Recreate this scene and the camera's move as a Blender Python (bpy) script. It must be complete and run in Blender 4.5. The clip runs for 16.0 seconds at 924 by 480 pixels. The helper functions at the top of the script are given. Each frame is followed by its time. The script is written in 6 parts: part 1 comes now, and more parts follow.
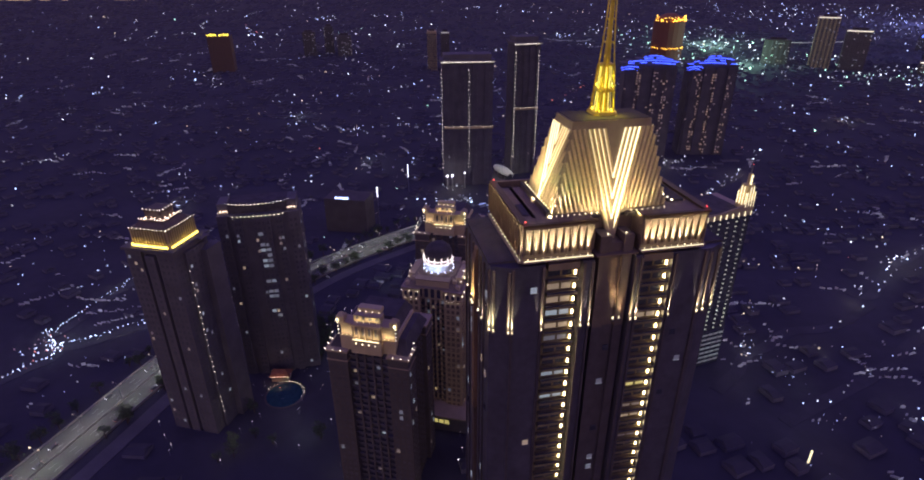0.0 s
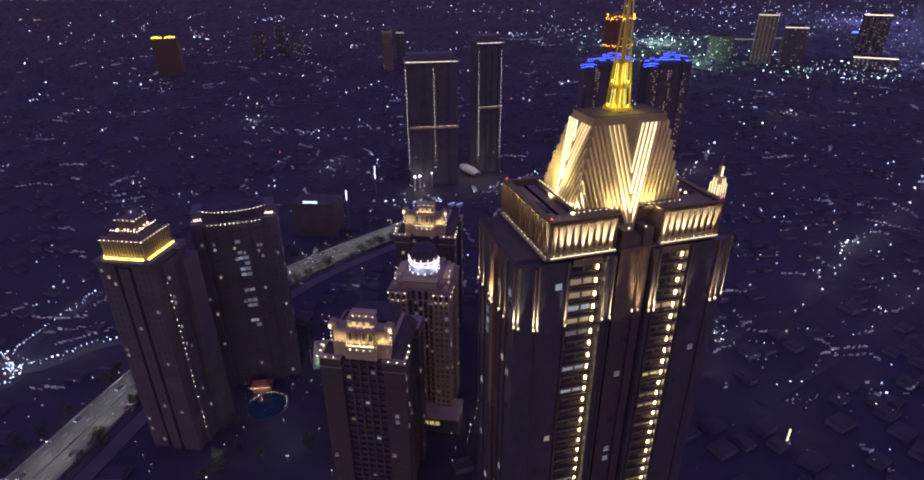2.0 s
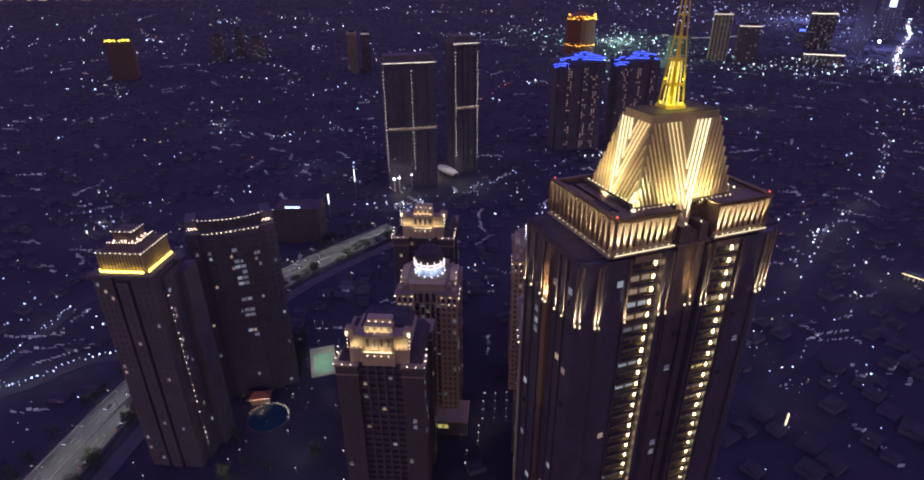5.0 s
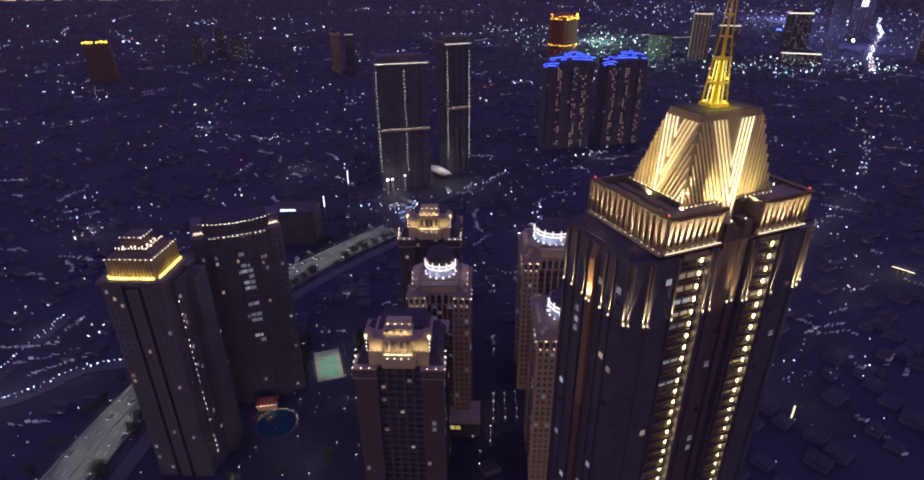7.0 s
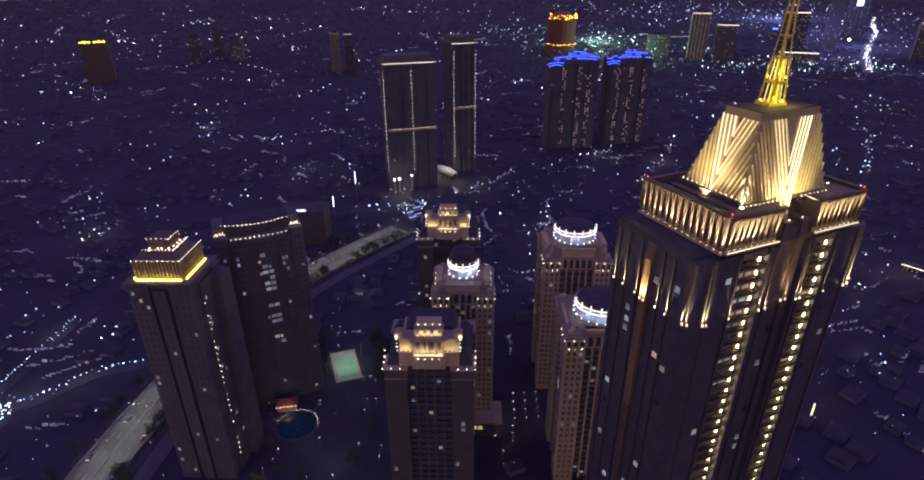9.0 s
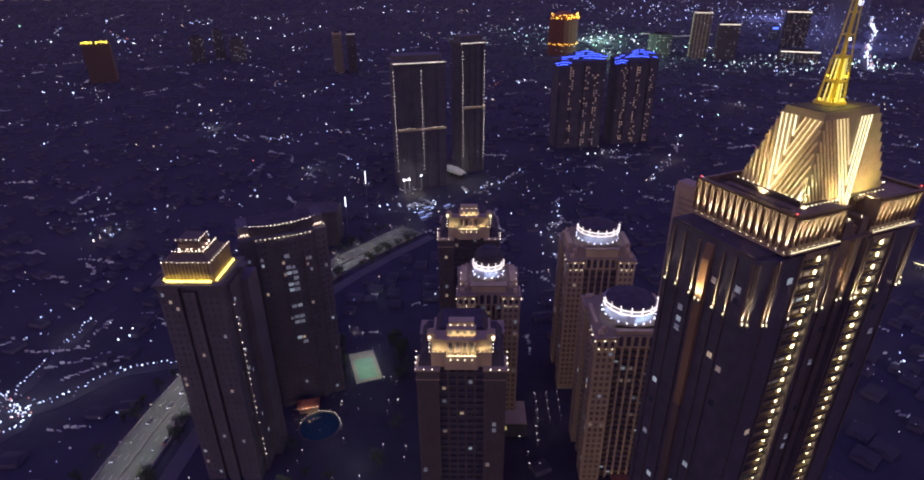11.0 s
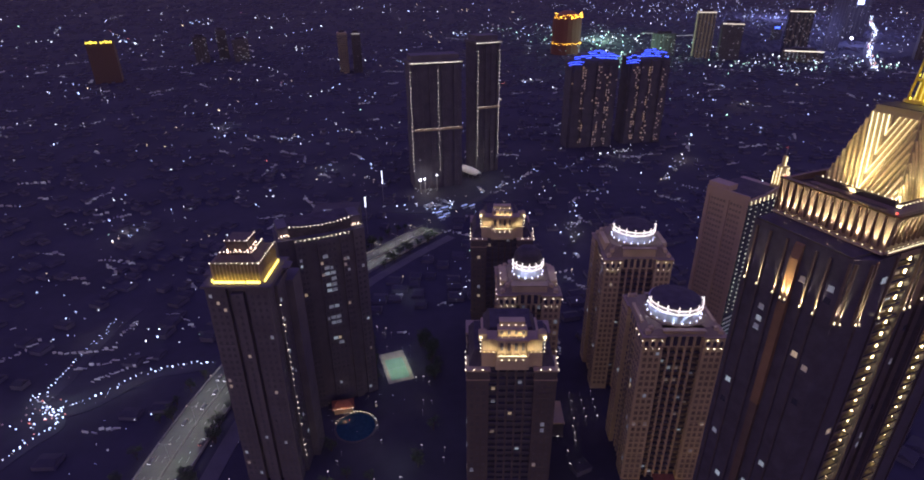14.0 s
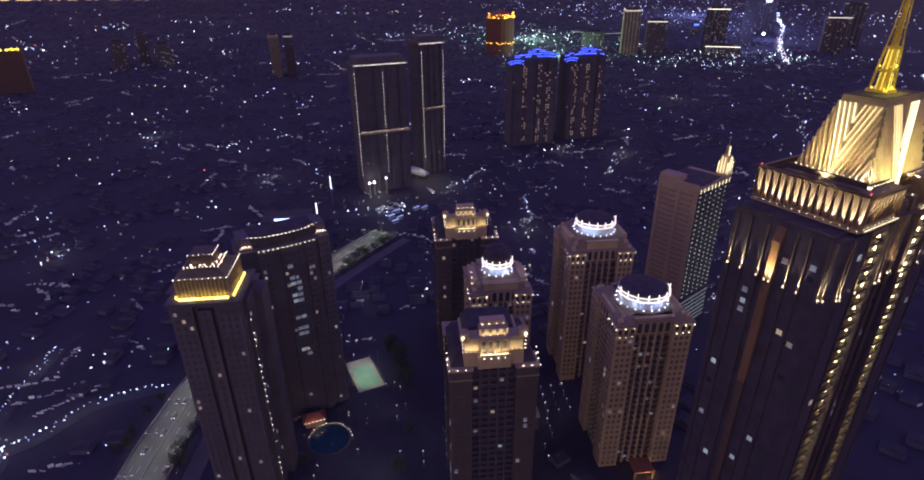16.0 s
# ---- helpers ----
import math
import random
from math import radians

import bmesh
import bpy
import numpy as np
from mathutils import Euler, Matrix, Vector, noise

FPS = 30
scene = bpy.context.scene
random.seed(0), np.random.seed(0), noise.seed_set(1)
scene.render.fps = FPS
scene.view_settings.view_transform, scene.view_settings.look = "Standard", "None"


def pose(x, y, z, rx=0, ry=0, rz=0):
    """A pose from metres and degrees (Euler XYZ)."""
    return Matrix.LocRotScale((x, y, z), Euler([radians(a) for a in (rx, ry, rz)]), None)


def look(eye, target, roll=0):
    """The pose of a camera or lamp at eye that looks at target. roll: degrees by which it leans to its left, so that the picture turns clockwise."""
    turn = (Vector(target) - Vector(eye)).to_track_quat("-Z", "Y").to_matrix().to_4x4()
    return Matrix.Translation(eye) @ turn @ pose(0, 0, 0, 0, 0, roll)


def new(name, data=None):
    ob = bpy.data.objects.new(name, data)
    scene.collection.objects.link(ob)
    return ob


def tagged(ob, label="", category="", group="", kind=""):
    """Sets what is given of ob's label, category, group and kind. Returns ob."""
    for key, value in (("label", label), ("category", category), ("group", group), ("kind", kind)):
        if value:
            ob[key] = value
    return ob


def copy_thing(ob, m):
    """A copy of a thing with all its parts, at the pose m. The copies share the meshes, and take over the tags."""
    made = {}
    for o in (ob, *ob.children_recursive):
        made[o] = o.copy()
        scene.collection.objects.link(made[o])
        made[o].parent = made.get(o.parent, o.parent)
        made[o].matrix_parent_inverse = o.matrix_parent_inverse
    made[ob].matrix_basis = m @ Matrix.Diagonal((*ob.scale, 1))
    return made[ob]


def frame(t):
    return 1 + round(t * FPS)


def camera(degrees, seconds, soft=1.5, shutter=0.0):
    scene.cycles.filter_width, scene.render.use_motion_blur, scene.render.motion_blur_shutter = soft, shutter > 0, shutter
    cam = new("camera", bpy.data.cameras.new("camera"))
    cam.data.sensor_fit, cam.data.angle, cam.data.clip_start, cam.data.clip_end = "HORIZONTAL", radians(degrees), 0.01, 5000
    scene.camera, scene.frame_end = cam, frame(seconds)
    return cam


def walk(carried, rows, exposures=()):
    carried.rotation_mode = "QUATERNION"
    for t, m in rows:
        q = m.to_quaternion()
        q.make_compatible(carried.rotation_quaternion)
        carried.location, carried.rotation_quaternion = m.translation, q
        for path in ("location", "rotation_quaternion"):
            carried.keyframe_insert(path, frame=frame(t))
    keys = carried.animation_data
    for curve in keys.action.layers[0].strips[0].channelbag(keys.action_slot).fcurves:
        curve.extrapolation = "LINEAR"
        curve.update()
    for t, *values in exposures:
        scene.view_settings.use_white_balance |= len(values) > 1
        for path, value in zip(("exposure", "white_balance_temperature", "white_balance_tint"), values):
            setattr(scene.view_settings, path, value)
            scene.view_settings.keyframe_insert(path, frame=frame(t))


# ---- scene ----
cam = camera(78.9, 16.0, soft=1.8)
METRES, EYE, TILT, LEAN, TURN = 113.0, 224.0, -25.7, 0.3, 0.0
ROWS = [
    (0.0, 0.0, 0.0, 0.0, 0.0, 0.0, -0.0),
    (0.5, -0.0323, 0.0015, 0.0001, -0.75, 0.0, 0.37),
    (1.0, -0.0632, 0.0041, 0.0005, -2.06, -0.03, 1.0),
    (1.5, -0.0938, 0.0078, 0.0013, -3.39, -0.06, 1.66),
    (2.0, -0.1253, 0.0111, 0.0025, -4.37, -0.1, 2.14),
    (2.5, -0.1561, 0.0157, 0.0038, -5.09, -0.1, 2.49),
    (3.0, -0.1853, 0.0199, 0.0053, -5.63, -0.12, 2.75),
    (3.5, -0.2186, 0.0249, 0.0072, -6.18, -0.13, 2.98),
    (4.0, -0.2497, 0.0301, 0.0094, -6.78, -0.16, 3.28),
    (6.5, -0.4033, 0.0598, 0.0222, -9.8, -0.33, 4.7),
    (7.0, -0.4364, 0.0667, 0.0252, -10.05, -0.35, 4.82),
    (7.5, -0.4671, 0.0733, 0.0281, -10.23, -0.38, 4.9),
    (8.0, -0.4978, 0.0799, 0.0311, -10.37, -0.39, 4.95),
    (8.5, -0.5279, 0.087, 0.0341, -10.51, -0.43, 5.0),
    (9.0, -0.5577, 0.0936, 0.0371, -10.61, -0.44, 5.06),
    (11.5, -0.705, 0.1275, 0.0523, -10.91, -0.49, 5.25),
    (12.0, -0.7355, 0.1339, 0.0554, -10.95, -0.5, 5.26),
    (12.5, -0.7659, 0.1403, 0.0585, -10.98, -0.52, 5.26),
    (13.0, -0.7942, 0.1461, 0.0614, -10.99, -0.53, 5.28),
    (13.5, -0.8269, 0.153, 0.0649, -11.02, -0.52, 5.31),
    (14.0, -0.8576, 0.1595, 0.0679, -11.19, -0.54, 5.39),
    (14.5, -0.8867, 0.1679, 0.0709, -12.24, -0.62, 5.92),
    (15.0, -0.9154, 0.1774, 0.0745, -14.02, -0.8, 6.79),
    (15.5, -0.9448, 0.1874, 0.0787, -15.83, -1.02, 7.65),
    (16.0, -0.9742, 0.1976, 0.0834, -17.34, -1.21, 8.35),
]
walk(cam, [(t, pose(0, 0, EYE, TILT, LEAN, TURN) @ pose(METRES * x, METRES * y, METRES * z, 90 + pitch, roll, yaw)) for t, x, y, z, yaw, pitch, roll in ROWS])

# ---- world and light: night sky over a lit city, hazy violet glow ----
world = bpy.data.worlds.new("night_sky")
scene.world = world
world.use_nodes = True
wn = world.node_tree
bg = wn.nodes["Background"]
coord = wn.nodes.new("ShaderNodeTexCoord")
split = wn.nodes.new("ShaderNodeSeparateXYZ")
wn.links.new(coord.outputs["Generated"], split.inputs[0])
sky = wn.nodes.new("ShaderNodeValToRGB")
sky.color_ramp.elements[0].position, sky.color_ramp.elements[0].color = 0.0, (1.10, 0.75, 0.39, 1)
sky.color_ramp.elements[1].position, sky.color_ramp.elements[1].color = 0.36, (0.140, 0.105, 0.45, 1)
wn.links.new(split.outputs["Z"], sky.inputs[0])
wn.links.new(sky.outputs[0], bg.inputs[0])
bg.inputs[1].default_value = 0.79
scene.view_settings.exposure = 0.12


# ---- materials ----
def mat(name, col, rough=0.7, metal=0.0, var=0.25, scale=0.4, fine=6.0, bump=0.15, coat=0.0):
    """Painted, stone, metal or glass surface with large stains, fine grain and relief."""
    m = bpy.data.materials.new(name)
    m.use_nodes = True
    nt = m.node_tree
    b = nt.nodes["Principled BSDF"]
    b.inputs["Roughness"].default_value = rough
    b.inputs["Metallic"].default_value = metal
    b.inputs["Coat Weight"].default_value = coat
    tc = nt.nodes.new("ShaderNodeTexCoord")
    big = nt.nodes.new("ShaderNodeTexNoise")
    big.inputs["Scale"].default_value = scale
    big.inputs["Detail"].default_value = 5
    small = nt.nodes.new("ShaderNodeTexNoise")
    small.inputs["Scale"].default_value = fine
    small.inputs["Detail"].default_value = 3
    info = nt.nodes.new("ShaderNodeObjectInfo")
    nt.links.new(tc.outputs["Object"], big.inputs["Vector"])
    nt.links.new(tc.outputs["Object"], small.inputs["Vector"])
    a1 = nt.nodes.new("ShaderNodeMath")
    a1.operation = "MULTIPLY_ADD"
    nt.links.new(small.outputs["Fac"], a1.inputs[0])
    a1.inputs[1].default_value = 0.35
    nt.links.new(big.outputs["Fac"], a1.inputs[2])
    a2 = nt.nodes.new("ShaderNodeMath")
    a2.operation = "MULTIPLY_ADD"
    nt.links.new(info.outputs["Random"], a2.inputs[0])
    a2.inputs[1].default_value = 0.15
    nt.links.new(a1.outputs[0], a2.inputs[2])
    ramp = nt.nodes.new("ShaderNodeMapRange")
    ramp.inputs["From Min"].default_value = 0.4
    ramp.inputs["From Max"].default_value = 1.1
    nt.links.new(a2.outputs[0], ramp.inputs["Value"])
    mix = nt.nodes.new("ShaderNodeMix")
    mix.data_type = "RGBA"
    lo = [c * (1 - var) for c in col]
    hi = [min(1, c * (1 + var)) for c in col]
    mix.inputs[6].default_value = (*lo, 1)
    mix.inputs[7].default_value = (*hi, 1)
    nt.links.new(ramp.outputs[0], mix.inputs[0])
    nt.links.new(mix.outputs[2], b.inputs["Base Color"])
    if bump:
        bn = nt.nodes.new("ShaderNodeBump")
        bn.inputs["Strength"].default_value = bump
        bn.inputs["Distance"].default_value = 0.05
        nt.links.new(small.outputs["Fac"], bn.inputs["Height"])
        nt.links.new(bn.outputs[0], b.inputs["Normal"])
    return m


def glow(name, col, strength, lights=False, spread=0.5, tail=1.0):
    """A lamp face: it gives off light. spread: how far the brightness of the single lamps differs."""
    m = bpy.data.materials.new(name)
    m.use_nodes = True
    nt = m.node_tree
    b = nt.nodes["Principled BSDF"]
    b.inputs["Base Color"].default_value = (0.5, 0.5, 0.5, 1)
    b.inputs["Emission Color"].default_value = (*col, 1)
    geo = nt.nodes.new("ShaderNodeNewGeometry")
    info = nt.nodes.new("ShaderNodeObjectInfo")
    add = nt.nodes.new("ShaderNodeMath")
    add.operation = "ADD"
    nt.links.new(geo.outputs["Random Per Island"], add.inputs[0])
    nt.links.new(info.outputs["Random"], add.inputs[1])
    fr = nt.nodes.new("ShaderNodeMath")
    fr.operation = "FRACT"
    nt.links.new(add.outputs[0], fr.inputs[0])
    pw = nt.nodes.new("ShaderNodeMath")
    pw.operation = "POWER"
    nt.links.new(fr.outputs[0], pw.inputs[0])
    pw.inputs[1].default_value = tail
    mr = nt.nodes.new("ShaderNodeMapRange")
    mr.inputs["To Min"].default_value = strength * (1 - spread)
    mr.inputs["To Max"].default_value = strength * (1 + spread)
    nt.links.new(pw.outputs[0], mr.inputs["Value"])
    nt.links.new(mr.outputs[0], b.inputs["Emission Strength"])
    if not lights:
        m.cycles.emission_sampling = "NONE"
    return m


M_STONE = mat("cream_stone_cladding", (0.61, 0.495, 0.28), 0.75, var=0.18, scale=0.15, fine=2.0)
M_STONE_DK = mat("grey_render", (0.135, 0.125, 0.132), 0.8, var=0.25, scale=0.12, fine=2.0)
M_TRIM = mat("pale_stone_trim", (0.42, 0.33, 0.22), 0.7, var=0.15, scale=0.4)
M_GLASS = mat("dark_curtain_glass", (0.098, 0.09, 0.114), 0.28, var=0.4, scale=0.25, fine=0.8, bump=0.02)
M_GLASSB = mat("blue_grey_glass", (0.075, 0.08, 0.105), 0.2, var=0.5, scale=0.3, fine=0.8, bump=0.02)
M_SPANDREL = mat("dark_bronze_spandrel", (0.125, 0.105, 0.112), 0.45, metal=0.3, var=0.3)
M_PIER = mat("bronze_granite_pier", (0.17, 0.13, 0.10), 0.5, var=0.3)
M_GOLDSTONE = mat("golden_stone_panel", (0.62, 0.49, 0.24), 0.6, var=0.2, scale=0.5)
M_CORNICE = mat("brown_stone_cornice", (0.245, 0.18, 0.115), 0.6, var=0.22, scale=0.5)
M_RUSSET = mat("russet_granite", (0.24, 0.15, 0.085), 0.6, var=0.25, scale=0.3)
M_OLIVE = mat("olive_brown_render", (0.24, 0.195, 0.105), 0.7, var=0.25, scale=0.4)
M_GOLD = mat("gold_painted_steel", (0.80, 0.62, 0.08), 0.4, metal=0.3, var=0.2, scale=1.0)
M_ROOF = mat("flat_roof_membrane", (0.085, 0.075, 0.08), 0.9, var=0.4, scale=0.3)
M_DECK = mat("concrete_roof_deck", (0.085, 0.072, 0.055), 0.85, var=0.35, scale=0.3)
M_GROUND = mat("dark_city_ground", (0.059, 0.056, 0.067), 0.95, var=0.35, scale=0.012, fine=0.12, bump=0.0)
M_HOUSE = mat("weathered_house_walls_and_tiles", (0.061, 0.058, 0.070), 0.85, var=0.3, scale=0.05, fine=0.3, bump=0.0)
# walls painted paler than roofs to offset the shade between houses
M_HOUSEWALL = mat("pale_weathered_house_walls", (0.15, 0.143, 0.18), 0.85, var=0.3, scale=0.05, fine=0.3, bump=0.0)
M_ASPHALT = mat("worn_asphalt", (0.14, 0.135, 0.122), 0.85, var=0.3, scale=0.06, fine=1.0)
M_CONC = mat("road_concrete", (0.28, 0.26, 0.24), 0.85, var=0.3, scale=0.2)
M_PAINT = mat("white_road_paint", (0.45, 0.45, 0.43), 0.7, var=0.2, scale=0.5)
M_LEAF = mat("dark_green_leaves", (0.085, 0.115, 0.06), 0.7, var=0.5, scale=0.5, fine=3.0)
M_BARK = mat("brown_bark", (0.12, 0.085, 0.06), 0.9, var=0.3)
M_COURT = mat("green_acrylic_court", (0.20, 0.36, 0.22), 0.8, var=0.15, scale=0.2)
M_COURTB = mat("sand_brown_court_border", (0.36, 0.31, 0.22), 0.8, var=0.2, scale=0.3)
M_POOL = mat("pool_water_dark_blue", (0.03, 0.08, 0.11), 0.08, var=0.3, scale=0.5)
M_STEEL = mat("grey_painted_steel", (0.3, 0.3, 0.3), 0.5, metal=0.5, var=0.15)
M_DARK = mat("dark_concrete_facade", (0.105, 0.092, 0.085), 0.85, var=0.3, scale=0.1)
M_WHITEP = mat("white_painted_render", (0.50, 0.48, 0.47), 0.7, var=0.12, scale=0.3)
M_CARS = mat("dark_car_paint", (0.12, 0.12, 0.13), 0.35, metal=0.2, var=0.6)
M_BRONZE = mat("bronze_crown_cladding", (0.15, 0.105, 0.05), 0.5, metal=0.3, var=0.25, scale=0.6)
M_HOTEL = mat("pale_beige_hotel_stone", (0.50, 0.39, 0.26), 0.75, var=0.12, scale=0.12, fine=2.0)
M_DULL = mat("dull_window_glass", (0.10, 0.092, 0.095), 0.4, var=0.4, scale=0.2, fine=0.8, bump=0.02)
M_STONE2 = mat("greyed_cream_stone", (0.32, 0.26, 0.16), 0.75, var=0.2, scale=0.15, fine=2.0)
# darker copy of the cream stone: the dim portico shafts have their shade in colour
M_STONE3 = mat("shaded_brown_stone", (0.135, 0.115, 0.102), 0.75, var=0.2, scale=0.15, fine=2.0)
M_LANE = mat("dark_lane_asphalt", (0.066, 0.063, 0.072), 0.9, var=0.3, scale=0.06, fine=1.0)
M_FAR = mat("far_dark_facade", (0.096, 0.09, 0.112), 0.85, var=0.3, scale=0.1)
M_CROWNWALL = mat("golden_crown_stone", (0.31, 0.24, 0.13), 0.6, var=0.2, scale=0.4)
M_RECESS = mat("shaded_recess_glass", (0.23, 0.185, 0.145), 0.4, var=0.35, scale=0.2, fine=0.8, bump=0.02)
# dim copy of the russet pilaster stone for its unlit length; crown tiers share it
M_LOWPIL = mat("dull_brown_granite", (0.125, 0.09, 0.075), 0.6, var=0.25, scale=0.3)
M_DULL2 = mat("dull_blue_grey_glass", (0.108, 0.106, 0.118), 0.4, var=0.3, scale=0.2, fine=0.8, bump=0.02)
M_TERRA = mat("terracotta_pavilion_roof", (0.35, 0.14, 0.07), 0.8, var=0.3)

G_WARM = glow("warm_white_lamp", (1.0, 0.82, 0.5), 2.6, True)
G_WARMDOT = glow("warm_white_bulb", (1.0, 0.84, 0.62), 3.8)
G_TUBE = glow("warm_white_light_tube", (1.0, 0.85, 0.50), 1.7, True, 0.35)
G_TUBEDIM = glow("golden_light_tube", (1.0, 0.74, 0.32), 0.9, True, 0.4)
G_YELLOW = glow("yellow_crown_strip_light", (1.0, 0.74, 0.12), 4.2, True, 0.2)
G_GOLD = glow("gold_spire_lamp", (1.0, 0.80, 0.05), 6.0, True, 0.3)
G_SPIRE = glow("gold_light_rod", (1.0, 0.76, 0.06), 0.55, False, 0.8)
G_RING = glow("white_ring_tube", (1.0, 0.86, 0.84), 1.5, True, 0.15)
G_BLUEW = glow("cold_white_uplight", (0.62, 0.66, 1.0), 4, True, 0.3)
G_BLUE = glow("blue_roof_tube", (0.03, 0.08, 1.0), 4.5, True, 0.3)
G_SCONCE = glow("balcony_sconce", (1.0, 0.76, 0.40), 9.0, True, 0.25)
G_WIN_COOL = glow("lit_window_cool", (0.62, 0.78, 0.88), 0.20, False, 0.8, 2.0)
G_WIN_WARM = glow("lit_window_warm", (1.0, 0.72, 0.38), 0.20, False, 0.8, 2.0)
G_WIN_YEL = glow("lit_window_yellow", (0.9, 0.75, 0.2), 0.45, False, 0.4)
G_RED = glow("red_warning_light", (1.0, 0.06, 0.03), 3)
G_CITY_W = glow("city_lamp_white", (0.80, 0.86, 1.0), 2.0, False, 0.93, 2.6)
G_CITY_B = glow("city_lamp_blue_white", (0.45, 0.58, 1.0), 2.05, False, 0.93, 2.6)
G_CITY_Y = glow("city_lamp_warm", (1.0, 0.78, 0.5), 1.7, False, 0.93, 2.6)
G_CITY_R = glow("city_lamp_red", (1.0, 0.2, 0.12), 1.63, False, 0.93, 2.6)
G_CITY_G = glow("city_lamp_green_white", (0.5, 1.0, 0.75), 2.74, False, 0.93, 2.6)
G_SHOP = glow("shop_lamp_white", (0.52, 0.66, 1.0), 5.0, False, 0.6)
# no lamp: emission stands in for lamplight falling on walls and ground
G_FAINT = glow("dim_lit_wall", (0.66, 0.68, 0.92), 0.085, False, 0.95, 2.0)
G_ORANGE = glow("orange_crown_light", (1.0, 0.50, 0.03), 4, True, 0.5)
G_SIGN = glow("blue_white_sign_face", (0.40, 0.52, 1.0), 5.0, True, 0.1)


# ---- mesh helpers ----
def box(bm, x0, x1, y0, y1, z0, z1):
    v = [bm.verts.new((x, y, z)) for z in (z0, z1) for y in (y0, y1) for x in (x0, x1)]
    for f in ((0, 2, 3, 1), (4, 5, 7, 6), (0, 1, 5, 4), (2, 6, 7, 3), (0, 4, 6, 2), (1, 3, 7, 5)):
        bm.faces.new([v[i] for i in f])


def loft(bm, rings, cap=True):
    """A skin through rings of points of equal count, closed at both ends."""
    vs = [[bm.verts.new(p) for p in r] for r in rings]
    n = len(vs[0])
    for a, b in zip(vs, vs[1:]):
        for i in range(n):
            bm.faces.new((a[i], a[(i + 1) % n], b[(i + 1) % n], b[i]))
    if cap:
        bm.faces.new(vs[0][::-1])
        bm.faces.new(vs[-1])


def rect(hx, hy, z, cx=0, cy=0, ch=0):
    if not ch:
        return [(cx - hx, cy - hy, z), (cx + hx, cy - hy, z), (cx + hx, cy + hy, z), (cx - hx, cy + hy, z)]
    return [(cx - hx + ch, cy - hy, z), (cx + hx - ch, cy - hy, z), (cx + hx, cy - hy + ch, z), (cx + hx, cy + hy - ch, z),
            (cx + hx - ch, cy + hy, z), (cx - hx + ch, cy + hy, z), (cx - hx, cy + hy - ch, z), (cx - hx, cy - hy + ch, z)]


def circle(r, z, n=32, cx=0, cy=0):
    return [(cx + r * math.cos(2 * math.pi * i / n), cy + r * math.sin(2 * math.pi * i / n), z) for i in range(n)]


def bar(bm, a, b, w, d=None):
    """A square bar from a to b."""
    a, b = Vector(a), Vector(b)
    t = (b - a).normalized()
    s = t.cross(Vector((0, 0, 1)))
    s = s.normalized() if s.length > 1e-4 else Vector((1, 0, 0))
    n = s.cross(t)
    s, n = s * w / 2, n * (d or w) / 2
    loft(bm, [[a - s - n, a + s - n, a + s + n, a - s + n], [b - s - n, b + s - n, b + s + n, b - s + n]])


def ring_tube(bm, r, z, w, n=40, a0=0.0, a1=2 * math.pi, cx=0, cy=0):
    """A square tube bent to a circle or arc."""
    full = abs(a1 - a0 - 2 * math.pi) < 1e-6
    k = n if full else n + 1
    rows = []
    for i in range(k):
        a = a0 + (a1 - a0) * i / n
        c, s = math.cos(a), math.sin(a)
        rows.append([bm.verts.new((cx + (r + dr) * c, cy + (r + dr) * s, z + dz)) for dr, dz in ((-w / 2, -w / 2), (w / 2, -w / 2), (w / 2, w / 2), (-w / 2, w / 2))])
    for i in range(k if full else k - 1):
        p, q = rows[i], rows[(i + 1) % k]
        for j in range(4):
            bm.faces.new((p[j], p[(j + 1) % 4], q[(j + 1) % 4], q[j]))


def mesh_of(bm, name, material):
    bmesh.ops.recalc_face_normals(bm, faces=bm.faces)
    me = bpy.data.meshes.new(name)
    bm.to_mesh(me)
    bm.free()
    me.materials.append(material)
    return me


def part(name, bm, material, parent, label=""):
    me = bm if isinstance(bm, bpy.types.Mesh) else mesh_of(bm, name, material)
    ob = new(name, me)
    ob.parent = parent
    if label:
        tagged(ob, label)
    return ob


def put(name, me, parent, x, y, z, rz=0.0, label=""):
    """One more piece on a shared mesh."""
    ob = new(name, me)
    ob.parent = parent
    ob.matrix_basis = pose(x, y, z, 0, 0, rz)
    if label:
        tagged(ob, label)
    return ob


def thing(name, x, y, z, yaw, label, category, group=""):
    e = new(name)
    e.empty_display_size = 2
    e.matrix_basis = pose(x, y, z, 0, 0, yaw)
    return tagged(e, label, category, group)


def one(fn, *a):
    bm = bmesh.new()
    fn(bm, *a)
    return bm


def boxes(*bs):
    bm = bmesh.new()
    for b in bs:
        box(bm, *b)
    return bm


def bulb_mesh(name, r, material):
    bm = bmesh.new()
    bmesh.ops.create_icosphere(bm, subdivisions=1, radius=r)
    return mesh_of(bm, name, material)


def lamp_mesh(name, r, h, material):
    """An uplight head: short tapered can."""
    bm = bmesh.new()
    loft(bm, [circle(r * 0.6, 0, 8), circle(r, h * 0.6, 8), circle(r * 0.9, h, 8)])
    return mesh_of(bm, name, material)


